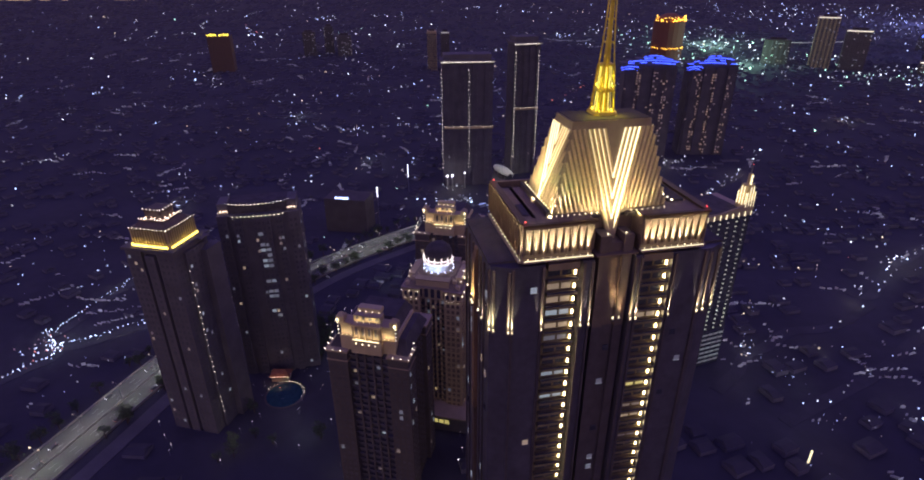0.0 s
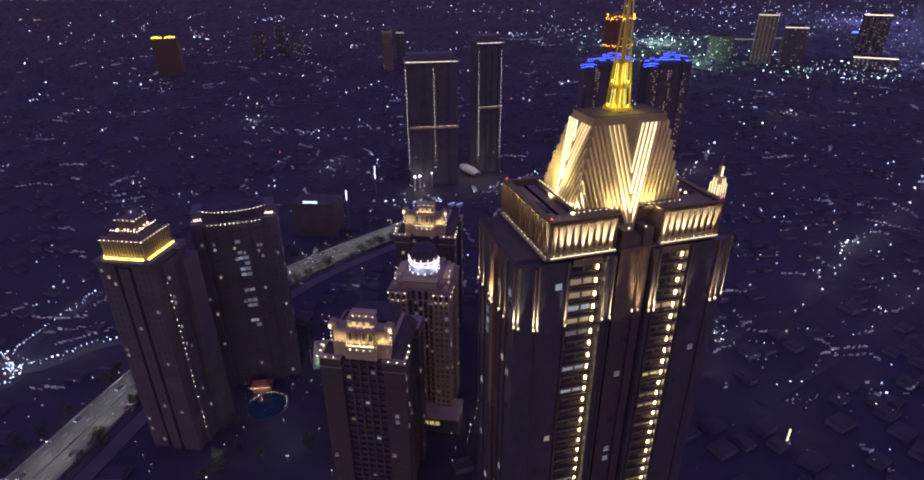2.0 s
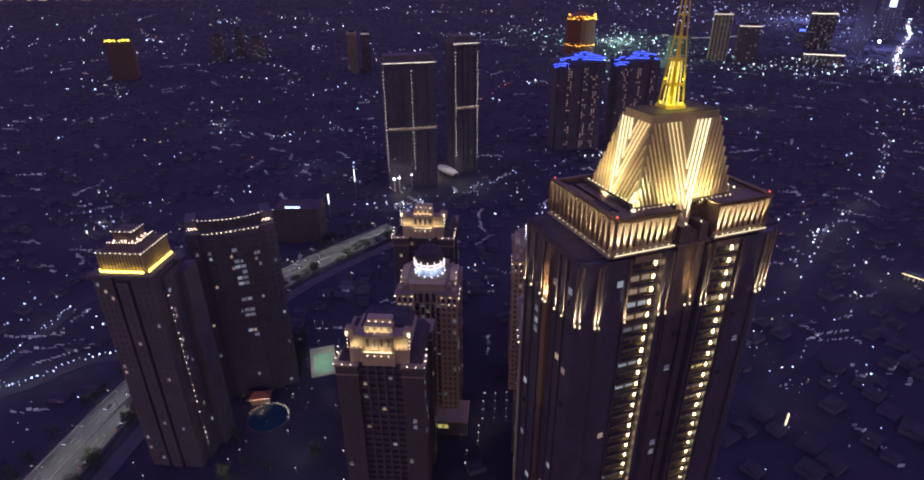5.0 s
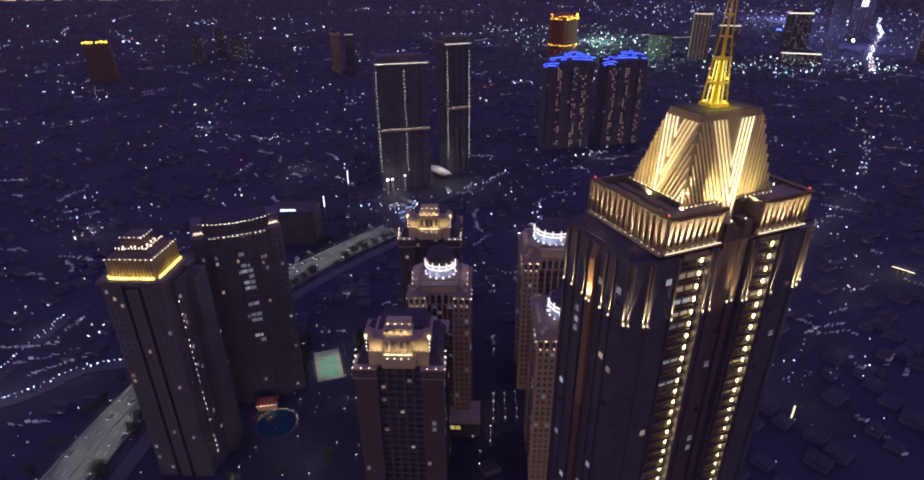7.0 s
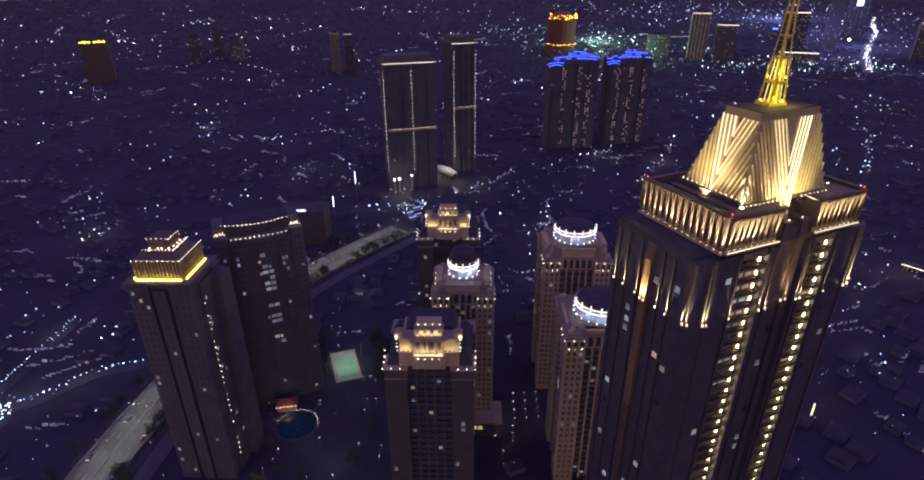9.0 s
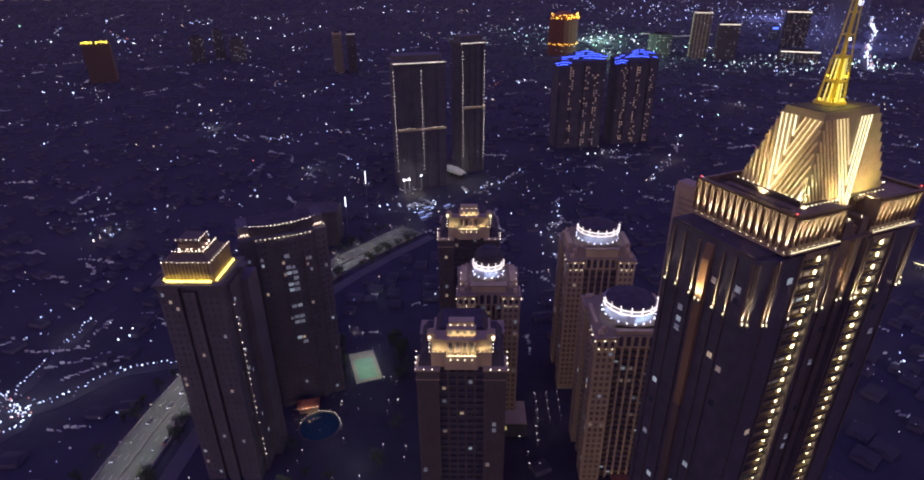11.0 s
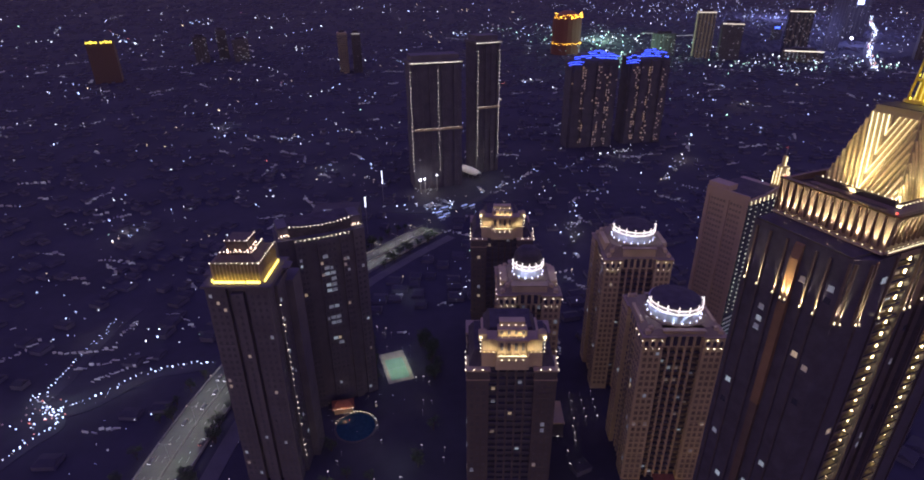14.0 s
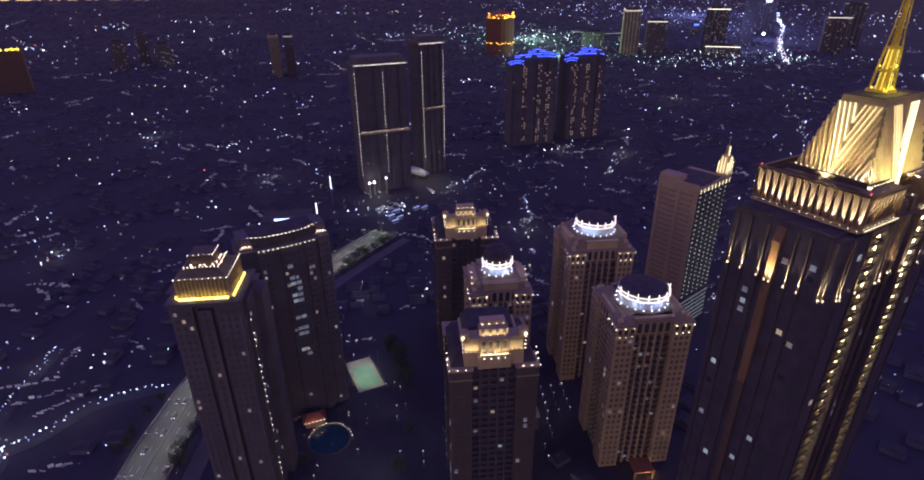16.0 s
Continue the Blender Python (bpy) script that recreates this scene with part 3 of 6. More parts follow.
for x in (-1.6, 2.6):
    spot(x, -12.4, 173.5, x * 0.5 + 0.2, -9.2, 177.5, 2200, 70)
    put("uplight", UP_WARM, TOWER, x, -12.6, 173.0)
part("notch_ledge", boxes((-4.4, 5.2, -14.2, -8.6, 168.6, 169.0)), M_CORNICE, TOWER)

# the golden spire
SP = [(195.9, 1.85), (201.0, 1.52), (206.2, 1.18), (210.6, 0.86), (215, 0.68), (219, 0.52), (226, 0.34)]
part("spire_base", one(loft, [rect(2.7, 2.7, 196.1, ch=0.8), rect(2.5, 2.5, 196.8, ch=0.8)]), M_GOLD, TOWER)
for (za, ra), (zb, rb2) in zip(SP, SP[1:]):
    lit = za < 205
    for sx in (-1, 1):
        for sy in (-1, 1):
            part("spire_post", one(bar, (sx * ra, sy * ra, za), (sx * rb2, sy * rb2, zb), 0.42 if lit else 0.26), M_GOLD, TOWER)
    bm = bmesh.new()
    for c in range(4):
        p = [(-1, -1), (1, -1), (1, 1), (-1, 1)]
        q0, q1 = p[c], p[(c + 1) % 4]
        bar(bm, (q0[0] * rb2, q0[1] * rb2, zb), (q1[0] * rb2, q1[1] * rb2, zb), 0.4 if lit else 0.26)
    part("spire_frame", bm, M_GOLD, TOWER)
    if lit:
        part("spire_core", one(loft, [rect(ra * 0.3, ra * 0.3, za), rect(rb2 * 0.3, rb2 * 0.3, zb)]), M_GOLD, TOWER)
        for u, w in ((-0.36, -1), (0.36, -1), (-1, -0.36), (-1, 0.36), (1, -0.3), (1, 0.4)):
            part("spire_rod", one(bar, (u * ra * 0.9, w * ra * 0.9, za + 0.5), (u * rb2 * 0.9, w * rb2 * 0.9, zb - 0.4), 0.24), G_SPIRE, TOWER, "glowing gold light rod")
        for sx in (-1, 1):
            put("spire_lamp", lamp_mesh("spire_lamp", 0.16, 0.4, G_GOLD), TOWER, sx * ra * 0.8, -ra * 0.86, za + 0.8)
            put("spire_lamp", lamp_mesh("spire_lamp", 0.16, 0.4, G_GOLD), TOWER, -ra * 0.86, sx * ra * 0.8, za + 0.8)
    else:
        part("spire_core", one(loft, [rect(ra * 0.28, ra * 0.28, za), rect(rb2 * 0.28, rb2 * 0.28, zb)]), M_GOLD, TOWER)
part("mast", one(loft, [circle(0.5, 226, 10), circle(0.12, 240, 10)]), M_GOLD, TOWER)
part("spire_lantern", one(loft, [circle(0.9, 218.6, 12), circle(1.1, 219.1, 12), circle(1.1, 219.9, 12), circle(0.6, 220.6, 12)]), M_GOLD, TOWER)
for x, y, z, w in ((-2.8, -2.8, 198.0, 230), (2.2, -3.2, 198.0, 230), (-2.4, -2.4, 203.0, 170), (1.8, -2.7, 203.0, 170), (-1.7, -2.1, 207.5, 12)):
    d = bpy.data.lights.new("spire_light", "POINT")
    d.energy, d.color, d.shadow_soft_size = w, (1.0, 0.82, 0.06), 0.15
    new("spire_light", d).location = TM @ Vector((x, y, z))


# ---- five cream stone residential towers ----
def tower_shaft(e, hx, hy, top, wing, rec, seed, lit=0.05, storey=3.3, wall=M_STONE, limit=170, glass=M_RECESS, panes=None):
    """Square tower: four corner wings, recessed glazed middles on each side, storey bands, windows."""
    rng = random.Random(seed)
    part("core", boxes((-hx + rec, hx - rec, -hy + rec, hy - rec, 0, top)), glass, e)
    for sx in (-1, 1):
        for sy in (-1, 1):
            xa, xb = sorted((sx * (hx - wing), sx * hx))
            ya, yb = sorted((sy * (hy - wing), sy * hy))
            bm = bmesh.new()
            box(bm, xa, xb, ya, yb, 0, top)
            part("corner_wing", bm, wall, e)
            course = mesh_of(boxes((xa - 0.12, xb + 0.12, ya - 0.12, yb + 0.12, 0, 0.35)), "string_course", wall)
            for zz in range(6, int(top) - 6, 10):
                put("string_course", course, e, 0, 0, zz)
            part("wing_cornice", boxes((xa - 0.5, xb + 0.5, ya - 0.5, yb + 0.5, top - 0.5, top + 0.3), (xa - 0.3, xb + 0.3, ya - 0.3, yb + 0.3, top - 5.0, top - 4.5)), M_TRIM, e)
    # recess bands and mullions
    n = int(top / storey)
    band = boxes()
    fb = mesh_of(boxes((-hx + wing, hx - wing, 0, 1.2, 0, 0.9)), "storey_band", M_STONE_DK)
    sb = mesh_of(boxes((0, 1.2, -hy + wing, hy - wing, 0, 0.9)), "storey_band", M_STONE_DK)
    for k in range(n):
        z = top - storey * (k + 1)
        if k < 14:
            put("storey_band", fb, e, 0, -hy + rec - 1.2, z)
            put("storey_band", sb, e, -hx + rec - 1.2, 0, z)
            put("storey_band", sb, e, hx - rec, 0, z)
        else:
            box(band, -hx + wing, hx - wing, -hy + rec - 1.2, -hy + rec, z, z + 0.9)
            box(band, -hx + rec - 1.2, -hx + rec, -hy + wing, hy - wing, z, z + 0.9)
            box(band, hx - rec, hx - rec + 1.2, -hy + wing, hy - wing, z, z + 0.9)
    tagged(part("band_rest", band, M_STONE_DK, e), kind="stuff")
    for s in (-1, 1):
        for i in range(1, 5):
            x = -hx + wing + (2 * hx - 2 * wing) * i / 5
            ya, yb = sorted((s * (hy - rec), s * (hy - rec + 1.5)))
            part("mullion_pier", boxes((x - 0.45, x + 0.45, ya, yb, 0, top - 1)), wall, e)
            y = -hy + wing + (2 * hy - 2 * wing) * i / 5
            xa, xb = sorted((s * (hx - rec), s * (hx - rec + 1.5)))
            part("mullion_pier", boxes((xa, xb, y - 0.45, y + 0.45, 0, top - 1)), wall, e)
    # windows of the wings, and lit panes in the recesses
    spots = []
    for k in range(n):
        z = top - storey * (k + 1) + 0.9
        if z > top - 5.2:
            continue
        for sx in (-1, 1):
            for o in (0.22, 0.5, 0.78):
                x = sx * (hx - wing * o)
                spots.append((x, -hy - 0.02, z, 0))
                spots.append((-hx - 0.02, sx * (hy - wing * o), z, -90))
                spots.append((hx + 0.02, sx * (hy - wing * o), z, 90))
    windows(e, spots, panes or WSET, lit, limit, rng)
    lit_spots = []
    for k in range(n):
        z = top - storey * (k + 1) + 0.95
        for i in range(5):
            if rng.random() < lit * 1.6:
                x = -hx + wing + (2 * hx - 2 * wing) * (i + 0.5) / 5
                lit_spots.append((x, -hy + rec - 0.1, z, 0))
            if rng.random() < lit:
                lit_spots.append((-hx + rec - 0.1, -hy + wing + (2 * hy - 2 * wing) * (i + 0.5) / 5, z, -90))
            if rng.random() < lit:
                lit_spots.append((hx - rec + 0.1, -hy + wing + (2 * hy - 2 * wing) * (i + 0.5) / 5, z, 90))
    windows(e, lit_spots, WSET, 1.0, 200, rng)


WSET = window_sets(1.5, 1.7, mat("shaded_window_glass", (0.25, 0.19, 0.125), 0.35, var=0.4, scale=0.2, fine=0.8, bump=0.02))


# panes darkened to go with the dimmed portico shafts
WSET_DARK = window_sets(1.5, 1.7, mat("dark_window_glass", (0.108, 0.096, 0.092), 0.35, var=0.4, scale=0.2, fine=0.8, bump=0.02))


def corner_bulbs(e, hx, hy, z, wing):
    for sx in (-1, 1):
        for i in range(3):
            put("bulb", BULB, e, sx * (hx + 0.4 - (wing - 0.6) * i / 2), -hy - 0.5, z)
        for i in range(1, 3):
            put("bulb", BULB, e, sx * (hx + 0.5), -hy + (wing - 0.6) * i / 2, z)


def hip(bm, hx0, hy0, z0, hx1, hy1, z1):
    loft(bm, [rect(hx0, hy0, z0), rect(hx1, hy1, z1)])


def arch_mesh(name, w, h, material):
    """A tall dark opening with a round head; faces -y, its foot at the middle of the sill."""
    r = w / 2
    prof = [(-r, 0), (r, 0)] + [(r * math.cos(math.pi * i / 6), h - r + r * math.sin(math.pi * i / 6)) for i in range(7)]
    return mesh_of(one(loft, [[(x, y, z) for x, z in prof] for y in (-0.08, 0.1)]), name, material)


ARCH = arch_mesh("arch_opening", 1.9, 5.0, M_GLASS)
ARCH_S = arch_mesh("arch_opening", 1.5, 2.2, M_GLASS)
BALC = mesh_of(boxes((-1.5, 1.5, -0.9, 0.1, 0, 0.3), (-1.5, 1.5, -0.9, -0.8, 0.3, 1.0)), "balcony", M_STONE2)


def ring_tower(x, y, z_row, z_drum, r, hx, hy, seed, dome=False, label=""):
    """Tower with hipped stone top and a drum that carries two glowing rings."""
    e = thing("residential_tower", x, y, 0, -13, label, "tower", "cream stone residential towers")
    tower_shaft(e, hx, hy, z_row + 1.5, 9.0, 3.2, seed)
    corner_bulbs(e, hx, hy, z_row + 0.2, 9.0)
    h = z_drum
    # stone roof that slopes from the wings up to the drum, ribs on its hips, stepped dormers
    ix, iy = min(r + 2.6, hx - 1.5), min(r + 2.2, hy - 1.5)
    part("hipped_roof", one(loft, [rect(hx - 0.2, hy - 0.2, z_row + 1.9, ch=2.0), rect(hx - 1.2, hy - 1.2, z_row + 2.6, ch=2.2), rect(ix, iy, h - 0.3, ch=3.0)]), M_STONE2, e, "sloping cream stone roof round the drum")
    for sx in (-1, 1):
        for sy in (-1, 1):
            p, q = Vector((sx * (hx - 2.2), sy * (hy - 2.2), z_row + 2.7)), Vector((sx * (ix - 1.6), sy * (iy - 1.6), h))
            part("hip_rib", one(bar, p, q, 0.9, 0.7), M_TRIM, e)
            for k in (0.05, 0.5):
                m = p.lerp(q, k)
                part("dormer", one(loft, [rect(1.0, 1.0, m.z - 0.8, m.x, m.y), rect(1.0, 1.0, m.z + 0.9, m.x, m.y), rect(0.3, 0.3, m.z + 1.5, m.x, m.y)]), M_STONE, e)
    for s, rz in ((-1, 0), (1, 180)):
        ya, yb = sorted((s * (hy - 1.3), s * (hy - 5.0)))
        part("gable", boxes((-8.4, 8.4, ya, yb, z_row - 4.5, h - 0.9)), M_STONE, e, "cream stone gable with tall dark arches")
        part("gable_cornice", boxes((-8.9, 8.9, ya - 0.4, yb + 0.3, h - 0.9, h - 0.3)), M_TRIM, e)
        for i in range(5):
            put("arch_opening", ARCH, e, -6.4 + 3.2 * i, s * (hy - 1.28), z_row - 3.6, rz)
    for s, rz in ((-1, -90), (1, 90)):
        xa, xb = sorted((s * (hx - 1.3), s * (hx - 5.0)))
        part("gable", boxes((xa, xb, -7.6, 7.6, z_row - 4.5, h - 0.9)), M_STONE, e, "cream stone gable with tall dark arches")
        for i in range(4):
            put("arch_opening", ARCH, e, s * (hx - 1.28), -5.4 + 3.6 * i, z_row - 3.6, rz)
    for sx in (-1, 1):
        for i in range(3):
            xx = sx * (hx - 1.7 - 2.8 * i)
            put("arch_opening", ARCH_S, e, xx, -hy - 0.03, z_row - 2.6)
            put("bulb", BULB_S, e, xx, -hy - 0.5, z_row - 3.9)
            put("arch_opening", ARCH_S, e, sx * (hx + 0.03), -hy + 1.7 + 2.8 * i, z_row - 2.6, sx * 90)
        for k in range(20):
            put("balcony", BALC, e, sx * hx, -hy + 11.0, z_row - 10.0 - 3.3 * k, sx * 90)
            put("balcony", BALC, e, sx * (hx - 10.6), -hy + 2.4, z_row - 10.0 - 3.3 * k)
    part("drum_terrace", one(loft, [circle(r + 1.7, h - 0.6), circle(r + 1.7, h - 0.1), circle(r + 1.4, h)]), M_STONE2, e)
    part("drum", one(loft, [circle(r - 0.5, h - 0.5), circle(r - 0.5, h + 5.2), circle(r - 0.1, h + 5.4), circle(r - 0.1, h + 6.2)]), M_WHITEP, e, "white drum washed by cold light")
    if dome:
        part("dome", one(loft, [circle(r - 0.6, h + 6.2), circle(r * 0.95, h + 8.6), circle(r * 0.84, h + 11.2), circle(r * 0.58, h + 13.2), circle(r * 0.3, h + 14.2), circle(0.2, h + 14.5)]), M_ROOF, e, "dark dome")
    else:
        part("drum_roof", one(loft, [circle(r - 0.7, h + 6.2), circle(r * 0.92, h + 6.9), circle(r * 0.6, h + 7.6), circle(0.5, h + 8.0)]), M_ROOF, e, "dark low dome")
    for zz in (h + 4.7, h + 6.6):
        part("light_ring", one(ring_tube, r + 0.3, zz, 0.30, 30, math.radians(-182), math.radians(2)), G_RING, e, "glowing white ring tube")
    n = 8 if r > 9 else 7
    for i in range(n):
        a = -math.pi * (i + 0.5) / n
        c, s = math.cos(a), math.sin(a)
        part("ring_post", one(bar, ((r + 0.3) * c, (r + 0.3) * s, h + 4.2), ((r + 0.3) * c, (r + 0.3) * s, h + 8.3), 0.34), G_RING, e, "glowing white post")
    n = 20 if r > 9 else 14
    for i in range(n):
        a = 2 * math.pi * i / n
        put("uplight", UP_COLD, e, (r + 0.2) * math.cos(a), (r + 0.2) * math.sin(a), h + 0.0)
    T = e.matrix_basis
    for i in range(9):
        a = math.radians(-170 + 160 * i / 8)
        c, s = math.cos(a), math.sin(a)
        d = bpy.data.lights.new("drum_light", "SPOT")
        d.energy, d.color, d.shadow_soft_size, d.spot_size, d.spot_blend = 1250, (0.46, 0.56, 1.0), 0.15, radians(105), 0.9
        new("drum_light", d).matrix_basis = look(T @ Vector(((r + 1.2) * c, (r + 1.2) * s, h + 0.5)), T @ Vector(((r - 0.5) * c, (r - 0.5) * s, h + 3.6)))
    return e


ring_tower(39.5, 206.0, 82.0, 86.5, 11.4, 17.5, 16.8, 11, label="cream stone residential tower with double glowing white roof ring")
ring_tower(52.8, 270.5, 84.0, 92.0, 11.0, 17.8, 16.8, 12, label="cream stone residential tower with glowing rings, partly hidden")
R1 = ring_tower(-12.6, 254.0, 79.5, 86.5, 7.4, 15.3, 14.5, 13, True, label="cream stone residential tower with small ringed dome")
for sx in (-1, 1):
    for z in (84, 86, 88):
        put("bulb", BULB, R1, sx * 13.7, -8 + (z - 84), z)


def portico_tower(x, y, z, seed, label):
    """Tower crowned by a golden lit pavilion with a columned portico; z: foot of the portico."""
    e = thing("residential_tower", x, y, 0, -13, label, "tower", "cream stone residential towers")
    top = z - 6.5
    hx, hy = 18.0, 17.2
    # stone, glass and panes carry the shaft's dimness in their colours
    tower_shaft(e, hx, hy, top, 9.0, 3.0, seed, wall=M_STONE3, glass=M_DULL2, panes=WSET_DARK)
    corner_bulbs(e, hx, hy, top + 0.7, 7.5)
    for sx in (-1, 1):
        for i in range(3):
            put("bulb", BULB, e, sx * (hx + 0.4), -hy + 3 + 2.2 * i, top + 1.2 + i * 1.2)
        xa, xb = sorted((sx * 8.5, sx * 17.0))
        part("shoulder_roof", one(loft, [rect(4.4, 14, top + 0.3, sx * 12.9, -1), rect(3.2, 10, top + 5.2, sx * 11.6, 0)]), M_ROOF, e)
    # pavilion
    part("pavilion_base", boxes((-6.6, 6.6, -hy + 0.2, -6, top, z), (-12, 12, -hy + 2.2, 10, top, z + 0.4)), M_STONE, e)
    part("pavilion_wall", boxes((-11.8, 11.8, -hy + 3.0, -hy + 8, z + 0.4, z + 6.0)), M_TRIM, e, "pale stone pavilion walls washed golden")
    part("portico_wall", boxes((-6.0, 6.0, -hy + 1.7, -hy + 3.4, z + 0.1, z + 7.2)), M_TRIM, e)
    part("pavilion_cornice", boxes((-12.3, 12.3, -hy + 2.4, -hy + 8.4, z + 6.0, z + 6.7)), M_TRIM, e)
    part("portico_entablature", boxes((-6.6, 6.6, -hy + 0.6, -hy + 2.5, z + 6.4, z + 7.3)), M_TRIM, e)
    part("pavilion_attic", boxes((-5.8, 5.8, -hy + 3.6, -hy + 7.8, z + 7.2, z + 10.2)), M_TRIM, e)
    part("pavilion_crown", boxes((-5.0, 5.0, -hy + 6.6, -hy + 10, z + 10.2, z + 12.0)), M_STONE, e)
    part("rear_roof", one(loft, [rect(11, 9.5, z + 0.4, 0, 3.0), rect(8.5, 7, z + 5.0, 0, 3.0)]), M_ROOF, e)
    T = e.matrix_basis
    for ea, ta, wd, wt in (((0, -hy - 0.6, z + 0.2), (0, -hy + 1.6, z + 5), 11, 420), ((0, -hy + 2.6, z + 7.5), (0, -hy + 3.8, z + 10), 10, 260), ((-9.2, -hy + 1.8, z + 0.6), (-9.2, -hy + 3.2, z + 5), 4.5, 190), ((9.2, -hy + 1.8, z + 0.6), (9.2, -hy + 3.2, z + 5), 4.5, 190)):
        strip_lamp("portico_floodlight", look(T @ Vector(ea), T @ Vector(ta)), wd, 0.3, wt, (1.0, 0.76, 0.40))
    for s in (-1, 1):
        part("corner_turret", one(loft, [rect(1.7, 1.7, z + 5.6, s * 11.6, -hy + 4.2), rect(1.7, 1.7, z + 9.0, s * 11.6, -hy + 4.2), rect(0.4, 0.4, z + 10.4, s * 11.6, -hy + 4.2)]), M_TRIM, e)
        put("turret_lamp", bulb_mesh("turret_lamp", 0.7, G_WARM), e, s * 12.4, -hy + 1.7, z + 8.0)
        for i in range(4):
            put("bulb", BULB, e, s * 12.5, -hy + 2.2, z + 1.0 + 1.8 * i)
    for i in range(5):
        xx = -5.6 + 2.8 * i
        part("column", one(loft, [circle(0.45, z, 10, xx, -hy + 0.7), circle(0.38, z + 6.4, 10, xx, -hy + 0.7)]), M_TRIM, e)
        if i < 4:
            part("dark_opening", boxes((xx + 0.75, xx + 2.05, -hy + 1.62, -hy + 1.7, z + 1.8, z + 5.4)), M_GLASS, e)
            part("attic_opening", boxes((xx + 0.8, xx + 2.0, -hy + 3.52, -hy + 3.6, z + 8.2, z + 9.8)), M_GLASS, e)
        put("uplight", UP_WARM, e, xx + (1.4 if i < 4 else -0.4), -hy + 0.9, z + 0.1)
        if i < 4:
            put("uplight", UP_WARM, e, xx + 1.4, -hy + 2.9, z + 7.3)
            put("bulb", BULB_S, e, xx + 1.4, -hy + 6.5, z + 10.5)
            put("bulb", BULB, e, xx + 1.4, -hy - 0.1, z - 1.4)
    part("foot_light", boxes((-5.7, 5.7, -hy + 0.25, -hy + 0.4, z + 0.02, z + 0.3)), G_TUBE, e, "warm light line at the portico's foot")
    for s in (-1, 1):
        for i in range(3):
            put("uplight", UP_WARM, e, s * (7.4 + 1.8 * i), -hy + 2.5, z + 0.45)
    return e


portico_tower(-36.4, 205.6, 87.0, 21, "cream stone residential tower with golden lit portico crown")
portico_tower(-7.8, 319.0, 88.0, 22, "cream stone residential tower with lit portico, farther behind")

# ---- tower with the yellow crown, and its curved neighbour ----
Y = thing("apartment_tower", -141.7, 241.5, 0, -13, "dark apartment tower with bright yellow stepped crown", "tower")
WSET2 = window_sets(1.2, 1.4, mat("dull_window_glass", (0.09, 0.085, 0.10), 0.4, var=0.4, scale=0.2, fine=0.8, bump=0.02))
part("core", boxes((-10.5, 10.5, -10.5, 10.5, 0, 108.5)), M_STONE_DK, Y)
for xa, xb, ya, yb, zt in ((-13, -4.5, -12.2, 12.0, 108), (4.0, 12.8, -12.4, 12.0, 108), (-2.6, 2.4, -12.6, -9, 106), (9.0, 14.2, -6.0, 7.0, 106), (12, 17.5, 4.0, 15.0, 103)):
    part("bay", boxes((xa, xb, ya, yb, 0, zt)), M_STONE_DK, Y)
part("crown_slab", boxes((-14.2, 14.2, -13.2, 13.2, 108.5, 109.6), (10, 17, 3, 9, 108.8, 109.5), (-17, -10, -3, 3, 108.8, 109.5)), M_STONE_DK, Y)
part("crown_wall", one(loft, [rect(9.6, 9.3, 109.6), rect(9.8, 9.5, 117.6), rect(10.1, 9.8, 117.8), rect(10.1, 9.8, 118.2)]), M_OLIVE, Y, "pale ribbed crown wall washed yellow")
for s in (-1, 1):
    for i in range(14):
        q = -9.4 + 18.8 * i / 13
        part("rib", boxes((q - 0.16, q + 0.16, min(s * 9.2, s * 9.75), max(s * 9.2, s * 9.75), 109.7, 117.6)), M_TRIM, Y)
        part("rib", boxes((min(s * 9.5, s * 10.05), max(s * 9.5, s * 10.05), q - 0.16, q + 0.16, 109.7, 117.6)), M_TRIM, Y)
for x0, x1 in ((-9.6, -1.4), (-0.9, 3.0), (3.6, 9.2)):
    part("strip_light", boxes((x0, x1, -10.5, -10.1, 109.65, 110.5)), G_YELLOW, Y, "bright yellow strip lamp")
part("strip_light", boxes((10.6, 11.0, -9.2, 9.2, 109.65, 110.5)), G_YELLOW, Y, "bright yellow strip lamp")
part("strip_light", boxes((-11.0, -10.6, -9.2, 9.2, 109.65, 110.5)), G_YELLOW, Y, "bright yellow strip lamp")
part("tier", one(loft, [rect(8.4, 8.2, 118.2), rect(6.6, 6.4, 120.4)]), M_LOWPIL, Y)
part("tier", boxes((-6.4, 6.4, -6.2, 6.2, 120.4, 121.4)), M_LOWPIL, Y)
part("tier", boxes((-4.4, 4.4, -4.2, 4.2, 121.4, 125.2), (-4.7, 4.7, -4.5, 4.5, 125.2, 125.6)), M_LOWPIL, Y)
for i in range(10):
    q = -9.7 + 19.4 * i / 9
    put("bulb", BULB_S, Y, q, -9.9, 118.5)
    put("bulb", BULB_S, Y, 10.0, q, 118.5)
    q *= 0.65
    put("bulb", BULB_S, Y, q, -6.2, 121.7)
    put("bulb", BULB_S, Y, 6.4, q, 121.7)
    if i % 2 == 0:
        q *= 0.72
        put("bulb", BULB_S, Y, q, -4.4, 125.9)
        put("bulb", BULB_S, Y, 4.6, q, 125.9)
